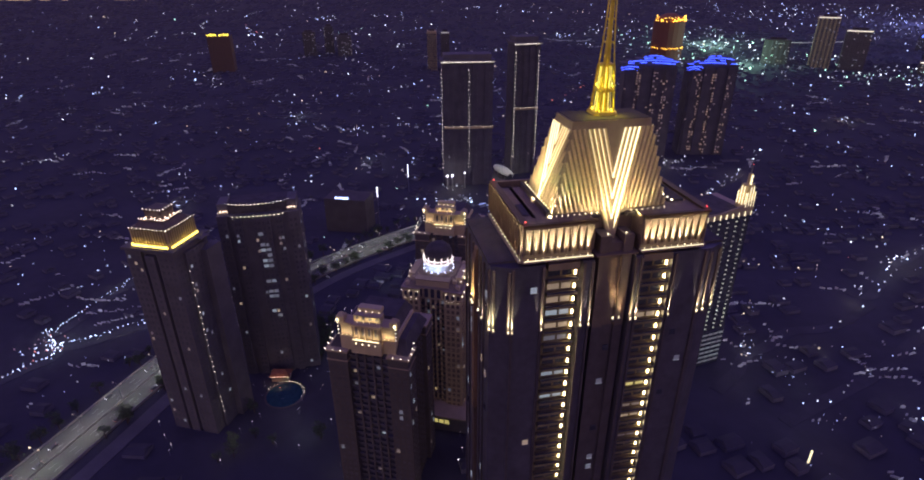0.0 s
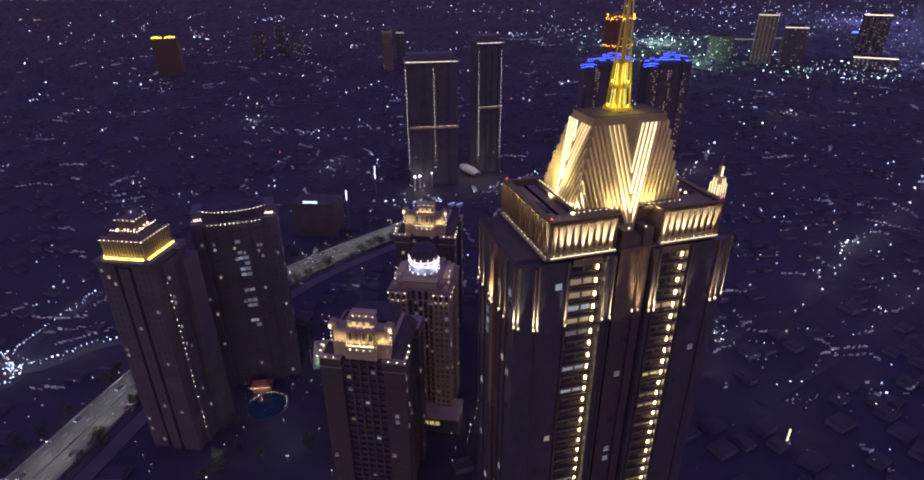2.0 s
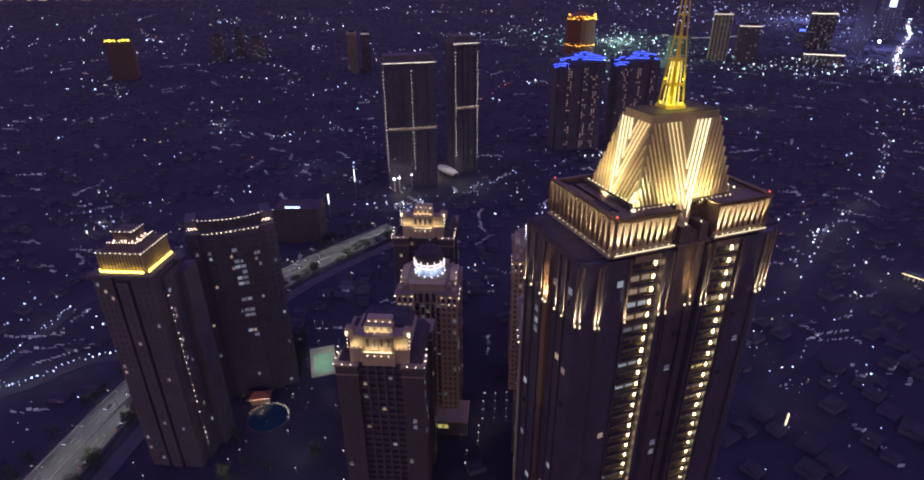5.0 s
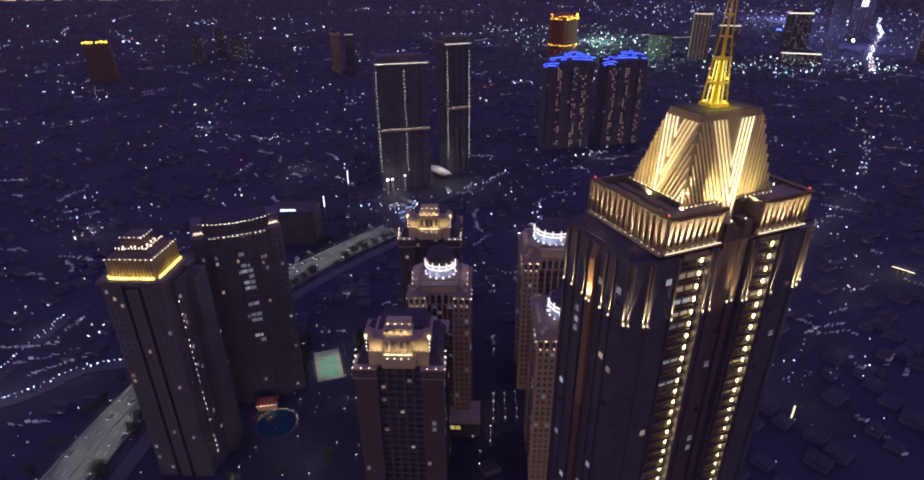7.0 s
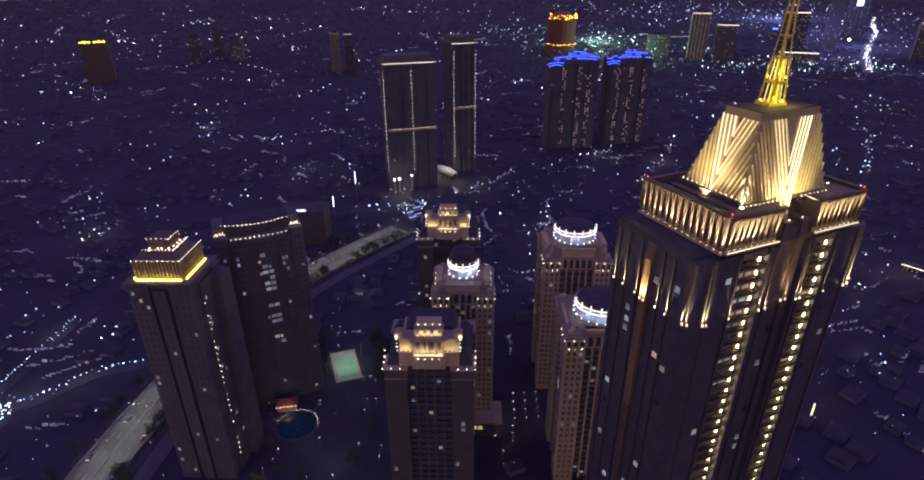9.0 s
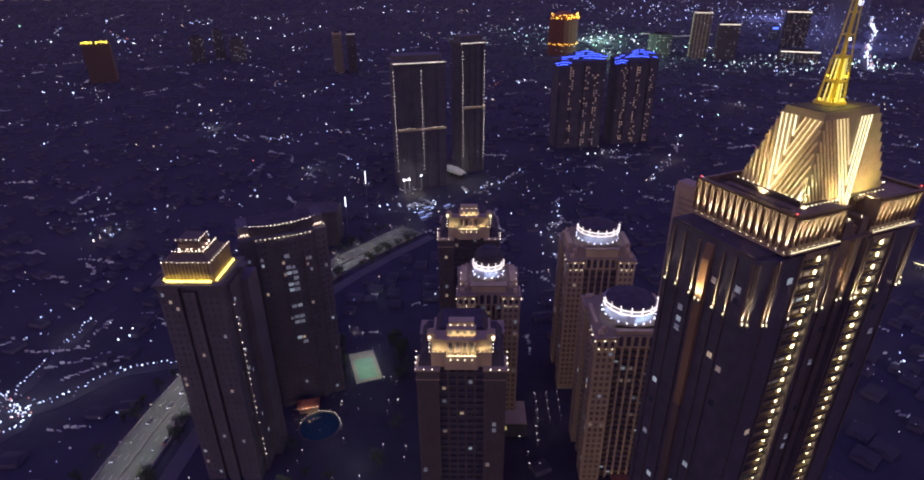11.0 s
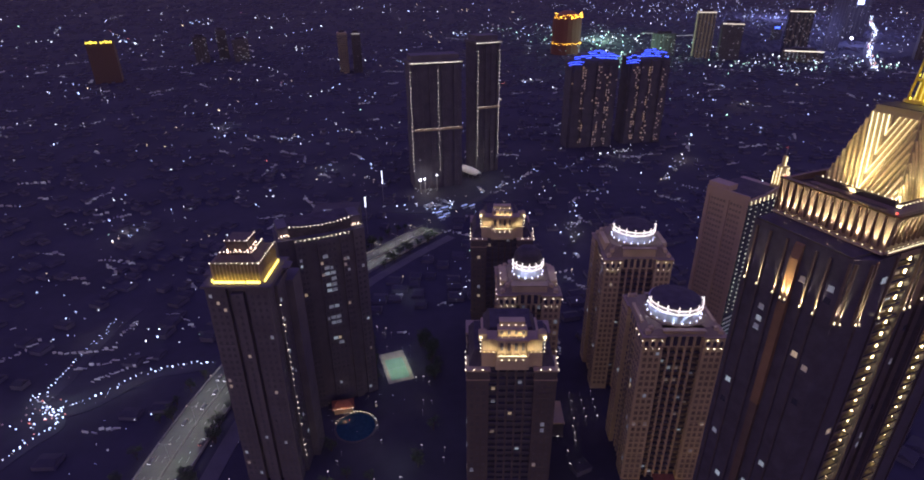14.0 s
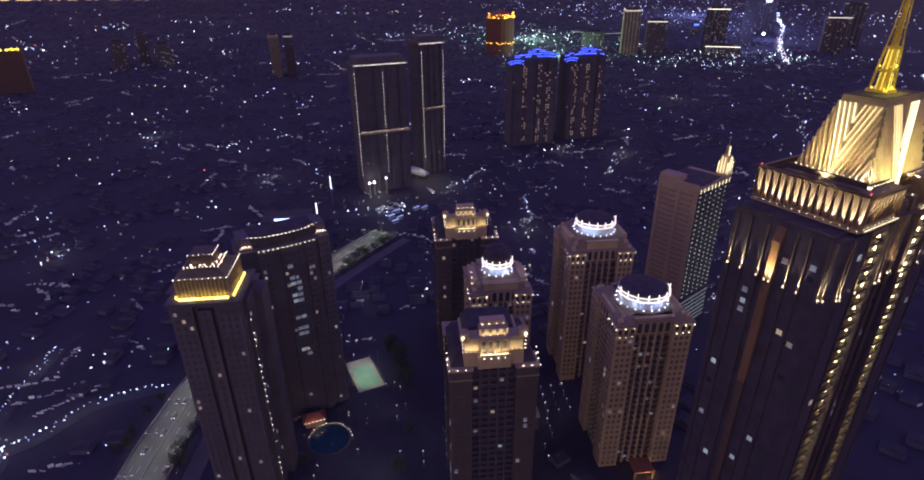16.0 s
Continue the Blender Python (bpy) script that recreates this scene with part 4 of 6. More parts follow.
pk = lamp_mesh("tier_lamp", 0.25, 0.5, glow("rose_white_lamp", (1.0, 0.66, 0.5), 7, True, 0.2))
for x, y in ((-4.0, -4.7), (-0.6, -4.7), (1.0, -4.7), (4.0, -4.7), (4.9, -2.5), (4.9, 0.8), (4.9, 3.2), (-3.0, -6.6), (6.8, -3)):
    put("tier_lamp", pk, Y, x, y, 121.5)
sp = []
for k in range(31):
    z = 104.0 - 3.3 * k
    for x, yy in ((-11.2, -12.22), (-8.6, -12.22), (-6.2, -12.22), (0, -12.62), (5.8, -12.42), (8.4, -12.42), (11.0, -12.42)):
        sp.append((x, yy, z, 0))
    for y in (-9.5, -7.4, 8.6, 10.4):
        sp.append((12.85, y, z, 90))
    for y in (-4, -1, 2, 5):
        sp.append((14.25, y, z, 90))
windows(Y, sp, WSET2, 0.06, 220, random.Random(31))
for k in range(28):
    if random.Random(k).random() < 0.75:
        put("stair_lamp", bulb_mesh("stair_lamp", 0.28, G_WARMDOT) if k == 0 else BULB_S, Y, 14.5, -6.2, 100 - 3.3 * k)

T = Y.matrix_basis
strip_lamp("crown_strip_light", look(T @ Vector((0, -10.5, 110.6)), T @ Vector((0, -9.8, 115))), 18, 0.3, 260, (1.0, 0.70, 0.10))
strip_lamp("crown_strip_light", look(T @ Vector((11.0, 0, 110.6)), T @ Vector((10.1, 0, 115))) @ pose(0, 0, 0, 0, 0, 90), 18, 0.3, 260, (1.0, 0.70, 0.10))

V = thing("apartment_tower", -113.5, 290.5, 0, 12, "dark curved apartment tower outlined by roof bulbs", "tower")


def bow(x, hx=22.5, depth=2.6):
    return -8.5 - depth * (1 - (x / hx) ** 2)


def curved_wall(bm, x0, x1, off, z0, z1, n=8, back=9.0, dip=0.0):
    pts = [(x0 + (x1 - x0) * i / n) for i in range(n + 1)]
    top = lambda x: z1 - dip * (1 - (x / 22.5) ** 2)
    lo = [(x, bow(x) - off, z0) for x in pts] + [(x1, back, z0), (x0, back, z0)]
    hi = [(x, bow(x) - off, top(x)) for x in pts] + [(x1, back, top(x1)), (x0, back, top(x0))]
    loft(bm, [lo, hi])


part("body", one(curved_wall, -20, 20, 0.0, 0, 104.5), M_STONE_DK, V)
for x0, x1 in ((-21.5, -16), (-13.5, -8.5), (-3.2, 6.2), (8.6, 12.6), (15.5, 21.5)):
    part("bay", one(curved_wall, x0, x1, 1.3, 0, 103.5 if abs(x0) < 14 else 105.5), M_STONE_DK, V)
part("roof_slab", one(curved_wall, -19, 19, 0.6, 104.5, 105.4), M_STONE_DK, V)
part("parapet", one(curved_wall, -16.5, 16.5, -2.2, 105.4, 112.0, 12, 6.0, 2.0), M_ROOF, V)
for s in (-1, 1):
    xa, xb = sorted((s * 15.5, s * 20.5))
    part("corner_block", boxes((xa, xb, -8.0, 4, 105, 111.6)), M_STONE_DK, V)
    for i in range(3):
        put("uplight", pk, V, s * (16.4 + 1.4 * i), -8.5, 107.2)
    for i in range(4):
        put("bulb", BULB_S, V, s * (15.6 + 1.6 * i), -8.9, 107.0)
for i in range(18):
    x = -16.5 + 33 * i / 17
    put("bulb", BULB, V, x, bow(x) + 2.0, 112.4 - 2.0 * (1 - (x / 22.5) ** 2))
for i in range(13):
    x = -13 + 26 * i / 12
    put("bulb", BULB, V, x, bow(x) - 1.6, 105.0)
sp = []
for k in range(30):
    z = 100.0 - 3.3 * k
    for x in (-19.8, -17.6, -11.8, -10, -2, 0.2, 2.6, 5, 9.8, 11.4, 16.8, 19.2):
        sp.append((x, bow(x) - 1.45, z, 0))
    for y in (-6, -2, 2, 6):
        sp.append((21.55, y, z, 90))
windows(V, sp, WSET2, 0.07, 230, random.Random(37))
wide = window_mesh("window", 2.4, 1.6, G_WIN_COOL)
for k, x in ((2, 0), (4, 0.2), (5, 0.1), (5, 3.0), (6, 3.1), (7, 0.1), (7, 3.0), (8, 3.0), (8, 0.2), (11, 0), (11, 2.9), (13, 0.4), (13, 3.2), (14, 0.3), (14, 3), (17, 0.3), (18, 3.1)):
    put("window", wide, V, x, bow(x) - 1.5, 100.2 - 3.3 * k)

# ---- slab hotel behind the great tower: stone side, LED-dotted front, stepped spire ----
S = thing("hotel_tower", 126, 275, 0, 20, "slim beige hotel slab with light-dotted face and stepped spire", "tower")
part("slab_body", boxes((0, 36, 0.6, 27, 0, 104)), M_HOTEL, S)
part("front_screen", boxes((0.4, 35.8, 0, 0.6, 26, 101), (0.2, 36, -0.3, 0.6, 0, 26)), M_GLASSB, S)
for bx in ((-0.5, 0.6, 0, 27.2, 100.5, 106), (0.6, 9, 14, 27.2, 104, 108)):
    part("side_parapet", boxes(bx), M_HOTEL, S)
for y0, y1 in ((0, 2.6), (11.5, 13.5), (24.6, 27)):
    part("side_pier", boxes((-0.6, 0, y0, y1, 0, 104)), M_HOTEL, S)
bm = bmesh.new()
vs = [[bm.verts.new(p) for p in ((0, y, 101), (36, y, 101), (36, y, 110), (26, y, 106.4), (14, y, 104.2), (0, y, 103.2))] for y in (-0.6, 0.5)]
bm.faces.new(vs[0]); bm.faces.new(vs[1][::-1])
for i in range(6):
    bm.faces.new((vs[0][i], vs[1][i], vs[1][(i + 1) % 6], vs[0][(i + 1) % 6]))
part("swept_parapet", bm, M_TRIM, S)
for i in range(9):
    x = 1.5 + 4.2 * i
    part("parapet_lamp", boxes((x - 0.2, x + 0.2, -0.9, -0.62, 100.6, 103.4)), G_TUBE, S, "warm white vertical lamp")
wset3 = window_sets(1.2, 1.3, mat("beige_tinted_glass", (0.30, 0.25, 0.18), 0.4, var=0.3, scale=0.2, fine=0.8, bump=0.02))
windows(S, [(-0.1, y, 98 - 3.4 * k, -90) for k in range(27) for y in (4.2, 6.2, 8.2, 10.2, 15, 17, 19, 21, 23)], wset3, 0.01, 200, random.Random(41))
led = mesh_of(boxes((-0.55, 0.55, -0.2, 0.1, 0, 0.5)), "led_window", glow("led_window", (0.86, 0.90, 0.68), 0.55, False, 0.6))
for k in range(24):
    for i in range(6):
        put("led_window", led, S, 3.2 + 5.9 * i, -0.05, 27.5 + 3.05 * k)
led2 = mesh_of(boxes((-1.6, 1.6, -0.25, 0.1, 0, 1.1)), "podium_window", glow("teal_podium_window", (0.40, 0.60, 0.52), 0.12, False, 0.7))
for k in range(7):
    for i in range(9):
        put("podium_window", led2, S, 2.4 + 3.9 * i, -0.32, 2.5 + 3.3 * k)
for j, (a, b, z0, z1) in enumerate(((3.4, 3.4, 104, 114.5), (2.5, 2.5, 114.5, 118), (0.9, 0.9, 118, 124), (0.25, 0.25, 124, 129))):
    part("spire_tier", one(loft, [rect(a, b, z0, 33, 3.0), rect(a * 0.9, b * 0.9, z1, 33, 3.0)]), M_GOLDSTONE if j < 3 else M_STEEL, S)
for x in (-3.0, -1.2, 0.6, 2.4):
    part("spire_light", boxes((33 + x - 0.16, 33 + x + 0.16, -0.7, -0.3, 106, 114.2 if abs(x) > 2 else 117.5)), G_TUBE, S, "glowing vertical spire light")
    part("spire_light", boxes((29.2, 29.5, 3 + x - 0.16, 3 + x + 0.16, 107, 114.2 if abs(x) > 2 else 117.5)), G_TUBE, S, "glowing vertical spire light")
part("spire_light", boxes((32.6, 33.4, 1.6, 2.0, 118, 123.5)), G_TUBE, S, "glowing vertical spire light")
put("warning_light", BULB_RED, S, 33, 3, 129.2)
part("hotel_roof", boxes((1, 30, 1, 26, 104, 104.6)), M_ROOF, S)

# ---- far twin towers with strings of bulbs ----
farb = bulb_mesh("string_bulb", 0.42, glow("string_bulb", (1.0, 0.88, 0.76), 2.2, False, 0.4))


def string_tower(x, y, yaw, w, d, h, strings, band, label):
    e = thing("apartment_tower", x, y, 0, yaw, label, "tower", "slender towers with bulb strings")
    part("body", boxes((0, w, 0, d, 0, h)), M_FAR, e)
    part("roof_cap", boxes((-1.5, w + 1.5, -1.8, d, h, h + 2.6), (2, w - 2, 3, d - 2, h + 2.6, h + 8)), M_STONE_DK, e)
    part("cornice_light", boxes((-1.2, w + 1.2, -2.0, -1.7, h + 0.2, h + 1.4)), glow("cornice_light", (1.0, 0.88, 0.74), 0.14, True), e, "lit roof edge")
    for i in range(int(w / 1.6)):
        put("roof_bulb", farb, e, i * 1.6 + 0.4, -2.1, h + 0.7)
    for bx0, bx1 in ((0.8, w * 0.3), (w * 0.36, w * 0.52), (w * 0.6, w * 0.78), (w * 0.84, w - 0.6)):
        part("bay", boxes((bx0, bx1, -1.2, 0, 0, h - 2)), M_FAR, e)
    for sx, sy in strings:
        for i in range(int((h - 22) / 4.1)):
            put("string_bulb", farb, e, sx, sy, 22 + 4.1 * i)
    part("sky_band", boxes((2, w + 0.5, -1.9, -1.2, band, band + 2.4)), M_TRIM, e)
    for i in range(int(w / 2.4)):
        put("band_lamp", BULB, e, 2.6 + i * 2.4, -2.1, band + 2.7)
    windows(e, [(bx, -1.3, 4 + 3.3 * k, 0) for k in range(int(h / 3.3) - 3) for bx in (w * 0.12, w * 0.22, w * 0.44, w * 0.69, w * 0.92)], WSET2, 0.02, 100, random.Random(int(w)))
    return e


string_tower(-22.0, 611, 4, 55, 26, 136, ((-0.4, -0.8), (29.0, -1.6)), 66, "slender dark tower outlined by white bulb strings")
string_tower(58.0, 652, 12, 30, 28, 149, ((1.5, -1.6), (28.5, -1.6)), 77, "slender dark tower with bulb strings at its corners")


# ---- far towers with blue tube crowns ----
def blue_tower(x, y, w, h, seed, columns, label):
    e = thing("apartment_tower", x, y, 0, -4, label, "tower", "towers with blue tube crowns")
    rng = random.Random(seed)
    part("body", boxes((0, w, 0, 26, 0, h)), M_FAR, e)
    for i in range(4):
        xx = w * (i + 0.5) / 4
        part("bay", boxes((xx - w * 0.085, xx + w * 0.085, -1.8, 0, 0, h - 3)), M_FAR, e)
    for i, (a, b) in enumerate(((-0.06, 0.24), (-0.08, 0.3), (-0.06, 0.96), (0.06, 1.02), (0.2, 0.9), (0.36, 0.74))):
        z = h + 2.6 * (i - 2) + (1.0 if i > 1 else -1.0)
        if i > 1:
            part("crown_tier", boxes((w * a, w * b, 1 + i, 22 - i, z - 1.0, z + 1.4)), M_STONE_DK, e)
        n = 9
        for k in range(n):
            t0, t1 = k / n, (k + 1) / n
            if i > 1 and rng.random() < 0.3:
                continue
            f = lambda t: (w * (a + (b - a) * t), 0.6 + i - 3.5 * math.sin(math.pi * t), z + 2.4 * math.sin(math.pi * t))
            part("blue_tube", one(bar, f(t0), f(t1), 0.62), G_BLUE, e, "glowing blue roof tube")
    ws = window_sets(2.0, 1.8, M_GLASS)
    sp = [(w * f + o, -1.95, 4 + 3.3 * k, 0) for k in range(int(h / 3.3) - 3) for f in columns for o in (-1.6, 1.6)]
    keep = [q for q in sp if rng.random() < 0.62] + [(w * rng.random(), -1.95, 4 + 3.3 * rng.randrange(int(h / 3.3) - 3), 0) for q in range(14)]
    amber = window_mesh("window", 1.8, 1.8, glow("amber_window", (1.0, 0.56, 0.26), 0.16, False, 0.8, 1.5))
    wl = {"d": ws["d"], "c": amber, "w": amber}
    windows(e, keep, wl, 0.75, 150, rng)
    return e


blue_tower(203, 724, 64, 116, 51, (0.27, 0.60, 0.80), "dark apartment tower with stepped glowing blue crown")
blue_tower(286, 727, 58, 115, 52, (0.22, 0.52, 0.86), "dark apartment tower with lower blue crown")


# ---- more far towers ----
def far_tower(x, y, yaw, w, d, h, wall, label, lit=0.08, seed=1, crown=None, crown_mat=None):
    e = thing("office_tower", x, y, 0, yaw, label, "tower")
    part("body", boxes((-w / 2, w / 2, 0, d, 0, h)), wall, e)
    for i in range(5):
        xx = -w / 2 + w * (i + 0.5) / 5
        part("pier", boxes((xx - w * 0.03, xx + w * 0.03, -1.0, 0, 0, h - 2)), M_STONE_DK, e)
    part("roof_house", boxes((-w * 0.3, w * 0.3, d * 0.25, d * 0.8, h, h + 5)), M_ROOF, e)
    ws = {k: window_mesh("window", 3.4, 2.2, m) for k, m in (("d", M_DULL), ("c", G_WIN_COOL), ("w", G_WIN_WARM))}
    windows(e, [(-w / 2 + w * (i + 0.25 + 0.5 * j) / 5, -0.1, 4 + 4.2 * k, 0) for k in range(int(h / 4.2) - 1) for i in range(5) for j in (0, 1)], ws, lit, 60, random.Random(seed))
    if crown_mat:
        part("crown_light", boxes((-w / 2, w / 2, -1.4, -0.6, h - 3.0, h - 0.6)), crown_mat, e, crown)
    return e


# orange-crowned round tower
O = thing("hotel_tower", 560, 1620, 0, 0, "far hotel tower with glowing orange crown", "tower")
part("body", one(loft, [circle(41, 0, 20), circle(41, 98, 20)]), mat("reddish_render", (0.20, 0.085, 0.06), 0.8), O)
part("crown", one(loft, [circle(37, 98, 20), circle(37, 106, 20), circle(12, 116, 20)]), M_TERRA, O)
flame = [bulb_mesh("crown_lamp", q, G_ORANGE) for q in (0.9, 1.5, 2.2)]
ro = random.Random(15)
for k in range(46):
    a = -math.pi + math.pi * (k + 0.5) / 46
    r, zz = ((41.6, 98), (40.0, 102), (38.0, 107))[k % 3]
    if ro.random() < 0.85:
        put("crown_lamp", flame[ro.randrange(3)], O, r * math.cos(a), r * math.sin(a), zz + ro.uniform(-1.5, 3.5), label="glowing orange roof lamp")
    if ro.random() < 0.8:
        put("base_lamp", flame[0], O, 42 * math.cos(a), 42 * math.sin(a), 30 + ro.uniform(-1.5, 2.5), label="small orange lamp")
d = bpy.data.lights.new("crown_floodlight", "POINT")
d.energy, d.color, d.shadow_soft_size = 800, (1.0, 0.42, 0.08), 3
new("crown_floodlight", d).location = (560, 1560, 92)

# far gold-topped building
g_yel = glow("yellow_roof_letters", (1.0, 0.74, 0.05), 2.5, True, 0.4)
Gd = thing("office_tower", -586, 1424, 0, 12, "far red-brown block with yellow lit rooftop", "tower")
part("body", boxes((-26, 26, 0, 40, 0, 84)), mat("red_brown_render", (0.13, 0.085, 0.07), 0.8), Gd)
for k in range(11):
    if k != 5:
        part("roof_light", boxes((-25 + 4.6 * k, -21.6 + 4.6 * k, -1.4, -0.6, 84 + (k % 2), 87.5 + (k % 3) * 0.8)), g_yel, Gd, "yellow rooftop light")
d = bpy.data.lights.new("roof_floodlight", "POINT")
d.energy, d.color, d.shadow_soft_size = 700, (1.0, 0.45, 0.2), 3
new("roof_floodlight", d).location = (-560, 1395, 60)

g_cw = glow("white_roof_light", (1.0, 0.86, 0.70), 1.1, True, 0.3)
far_tower(-74, 1425, 0, 22, 30, 92, M_STONE, "far pale slab tower with dark upper storeys", 0.02, 61)
far_tower(-42, 1432, 0, 20, 30, 90, M_STONE_DK, "far grey slab tower beside a pale one", 0.02, 62, "pale roof edge light", glow("dim_roof_edge", (0.9, 0.85, 0.8), 0.35))
far_tower(880, 1440, -30, 46, 40, 118, M_STONE, "far office tower with white lit roof edge", 0.05, 63, "white roof edge light", g_cw)
far_tower(928, 1390, -30, 52, 40, 92, M_STONE_DK, "far lower office tower with white roof edge", 0.05, 64, "white roof edge light", g_cw)
far_tower(1155, 1420, -36, 60, 44, 116, M_GLASSB, "far glass tower with bright white crown", 0.22, 65, "white crown light", g_cw)
far_tower(1322, 1470, -40, 36, 36, 150, M_FAR, "far dark glass tower beside the bright avenue", 0.06, 66)
far_tower(1420, 1250, -42, 60, 44, 96, M_DARK, "far dark office block with roof light", 0.10, 67, "dim roof light", g_cw)
scr = far_tower(1675, 1752, -42, 64, 40, 150, M_FAR, "far tall office tower with a dazzling blue-white screen", 0.12, 74)
part("screen_frame", boxes((-10, 10, -2.2, -1.0, 104, 136)), M_STEEL, scr)
part("screen_face", boxes((-9, 9, -2.5, -2.2, 106, 134)), glow("screen_face", (0.45, 0.52, 1.0), 4, True, 0.0), scr, "dazzling blue-white screen")
blu = far_tower(1362, 1746, -36, 30, 26, 44, M_DARK, "far low office block with a small blue sign", 0.12, 75)
part("blue_sign", boxes((-8, 8, -1.6, -1.0, 38, 43)), G_BLUE, blu, "small glowing blue sign")
far_tower(800, 1500, -26, 60, 40, 60, M_DARK, "far low office block", 0.2, 68)
far_tower(1080, 1300, -34, 90, 40, 30, M_DARK, "far low lit mall block", 0.5, 69, "white eave light", g_cw)
far_tower(1600, 1350, -45, 60, 44, 120, M_GLASSB, "far dark tower at the avenue", 0.1, 70)

far_tower(-440, 1700, 10, 34, 30, 66, M_DARK, "far mid-rise block among low houses", 0.1, 71)
far_tower(-392, 1745, 10, 26, 30, 78, M_STONE_DK, "far grey mid-rise block", 0.08, 72)
far_tower(-338, 1690, 8, 40, 30, 58, M_STONE_DK, "far broad mid-rise block with lit rooms", 0.14, 73)

# ---- dark office block with blue-white sign ----
B = thing("office_block", -112, 484, 0, -10, "dark office block with glowing blue-white roof sign", "building")
part("body", boxes((-18, 22, 0, 24, 0, 33)), M_DARK, B)
part("sign_frame", boxes((-7, 7, -0.3, 0.2, 33, 36.4)), M_STEEL, B)
for k in range(8):
    part("sign_bar", boxes((-6.6 + 1.68 * k, -5.3 + 1.68 * k, -0.6, -0.35, 34.0, 35.3)), G_SIGN, B, "blue-white sign bar")
g_blade = glow("white_blade_sign", (0.8, 0.84, 1.0), 2.5, True, 0.1)
for x, y, z0, z1, nm in ((-60, 584, 20, 34, "tall"), (-82, 503, 28, 38, "short"), (-96, 508, 25, 31, "small")):
    e = thing("blade_sign", x, y, 0, 0, "thin %s vertical white light sign on a mast" % nm, "sign")
    part("mast", boxes((-0.3, 0.3, 0.2, 0.8, 0, z1)), M_STEEL, e)
    part("light_face", boxes((-0.45, 0.45, -0.3, 0.2, z0, z1)), g_blade, e, "glowing white sign face")
e = thing("blade_sign", 169.6, 202, 0, 0, "thin vertical warm light sign on a mast", "sign")
part("mast", boxes((-0.3, 0.3, 0.2, 0.8, 0, 12)), M_STEEL, e)
part("light_face", boxes((-0.35, 0.35, -0.3, 0.2, 4, 12)), G_TUBE, e, "glowing sign face")


# ---- roads ----
def road(name, pts, width, z, material, label, category="road", thick=0.25, kind="structure"):
    """A paved strip with thickness along a bent line of centres."""
    P = [Vector((x, y, 0)) for x, y in pts]
    dense = []
    for i in range(len(P) - 1):
        p0, p1, p2, p3 = P[max(i - 1, 0)], P[i], P[i + 1], P[min(i + 2, len(P) - 1)]
        for k in range(6):
            t = k / 6
            dense.append(0.5 * (2 * p1 + (p2 - p0) * t + (2 * p0 - 5 * p1 + 4 * p2 - p3) * t * t + (3 * p1 - p0 - 3 * p2 + p3) * t ** 3))
    dense.append(P[-1])
    rows = []
    for i, p in enumerate(dense):
        t = (dense[min(i + 1, len(dense) - 1)] - dense[max(i - 1, 0)]).normalized()
        n = Vector((-t.y, t.x, 0)) * width / 2
        rows.append([p - n + Vector((0, 0, z - thick)), p + n + Vector((0, 0, z - thick)), p + n + Vector((0, 0, z)), p - n + Vector((0, 0, z))])
    bm = bmesh.new()
    loft(bm, rows)
    ob = part(name, bm, material, None)
    tagged(ob, label, category, kind=kind)
    return dense


def beside(dense, off):
    out = []
    for i, p in enumerate(dense):
        t = (dense[min(i + 1, len(dense) - 1)] - dense[max(i - 1, 0)]).normalized()
        out.append(p + Vector((-t.y, t.x, 0)) * off)
    return out


TOLL = [(-262, 60), (-228, 150), (-208, 215), (-186, 290), (-158, 355), (-118, 414), (-68, 462), (-22, 500)]
centre = road("road", TOLL, 24, 0.5, M_ASPHALT, "wide lit toll road with two carriageways")
for off, nm in ((-12.4, "outer"), (0.0, "middle"), (12.4, "outer")):
    pts = beside(centre, off)
    bm = bmesh.new()
    loft(bm, [[p + Vector((dx, 0, dz)) for dx, dz in ((-0.4, 0), (0.4, 0), (0.25, 1.5), (-0.25, 1.5))] for p in pts])
    tagged(part("road_barrier", bm, M_CONC, None), "concrete %s barrier along the toll road" % nm, "barrier", kind="structure")
for off in (-8.0, -4.3, 4.3, 8.0):
    pts = beside(centre, off)
    bm = bmesh.new()
    for a, b in zip(pts, pts[1:]):
        L = (b - a).length
        k = 0.0
        while k + 4 < L:
            p, q = a + (b - a) * (k / L), a + (b - a) * ((k + 4) / L)
            bar(bm, p + Vector((0, 0, 0.505)), q + Vector((0, 0, 0.505)), 0.25, 0.012)
            k += 10
    tagged(part("lane_marking", bm, M_PAINT, None), "white dashed lane lines on the toll road", "road marking", kind="structure")
front = [(p.x, p.y) for p in beside(centre, -24)][::6]
road("road", front, 9, 0.3, M_ASPHALT, "narrow frontage road beside the toll road")
LANES = [
    [(-284, 315), (-277, 326), (-272.5, 347), (-269, 367), (-264, 388), (-254, 412)],
    [(-272, 299), (-263.5, 303), (-251, 307.5), (-239, 318), (-225, 328), (-205, 329.5), (-189, 330)],
    [(-286, 317), (-270, 303), (-264, 292), (-274, 280), (-292, 250), (-310, 200)],
]
for i, l in enumerate(LANES):
    road("road", l, 7.5, 0.25 + 0.01 * i, M_LANE, "narrow street lined with bright shop lamps")
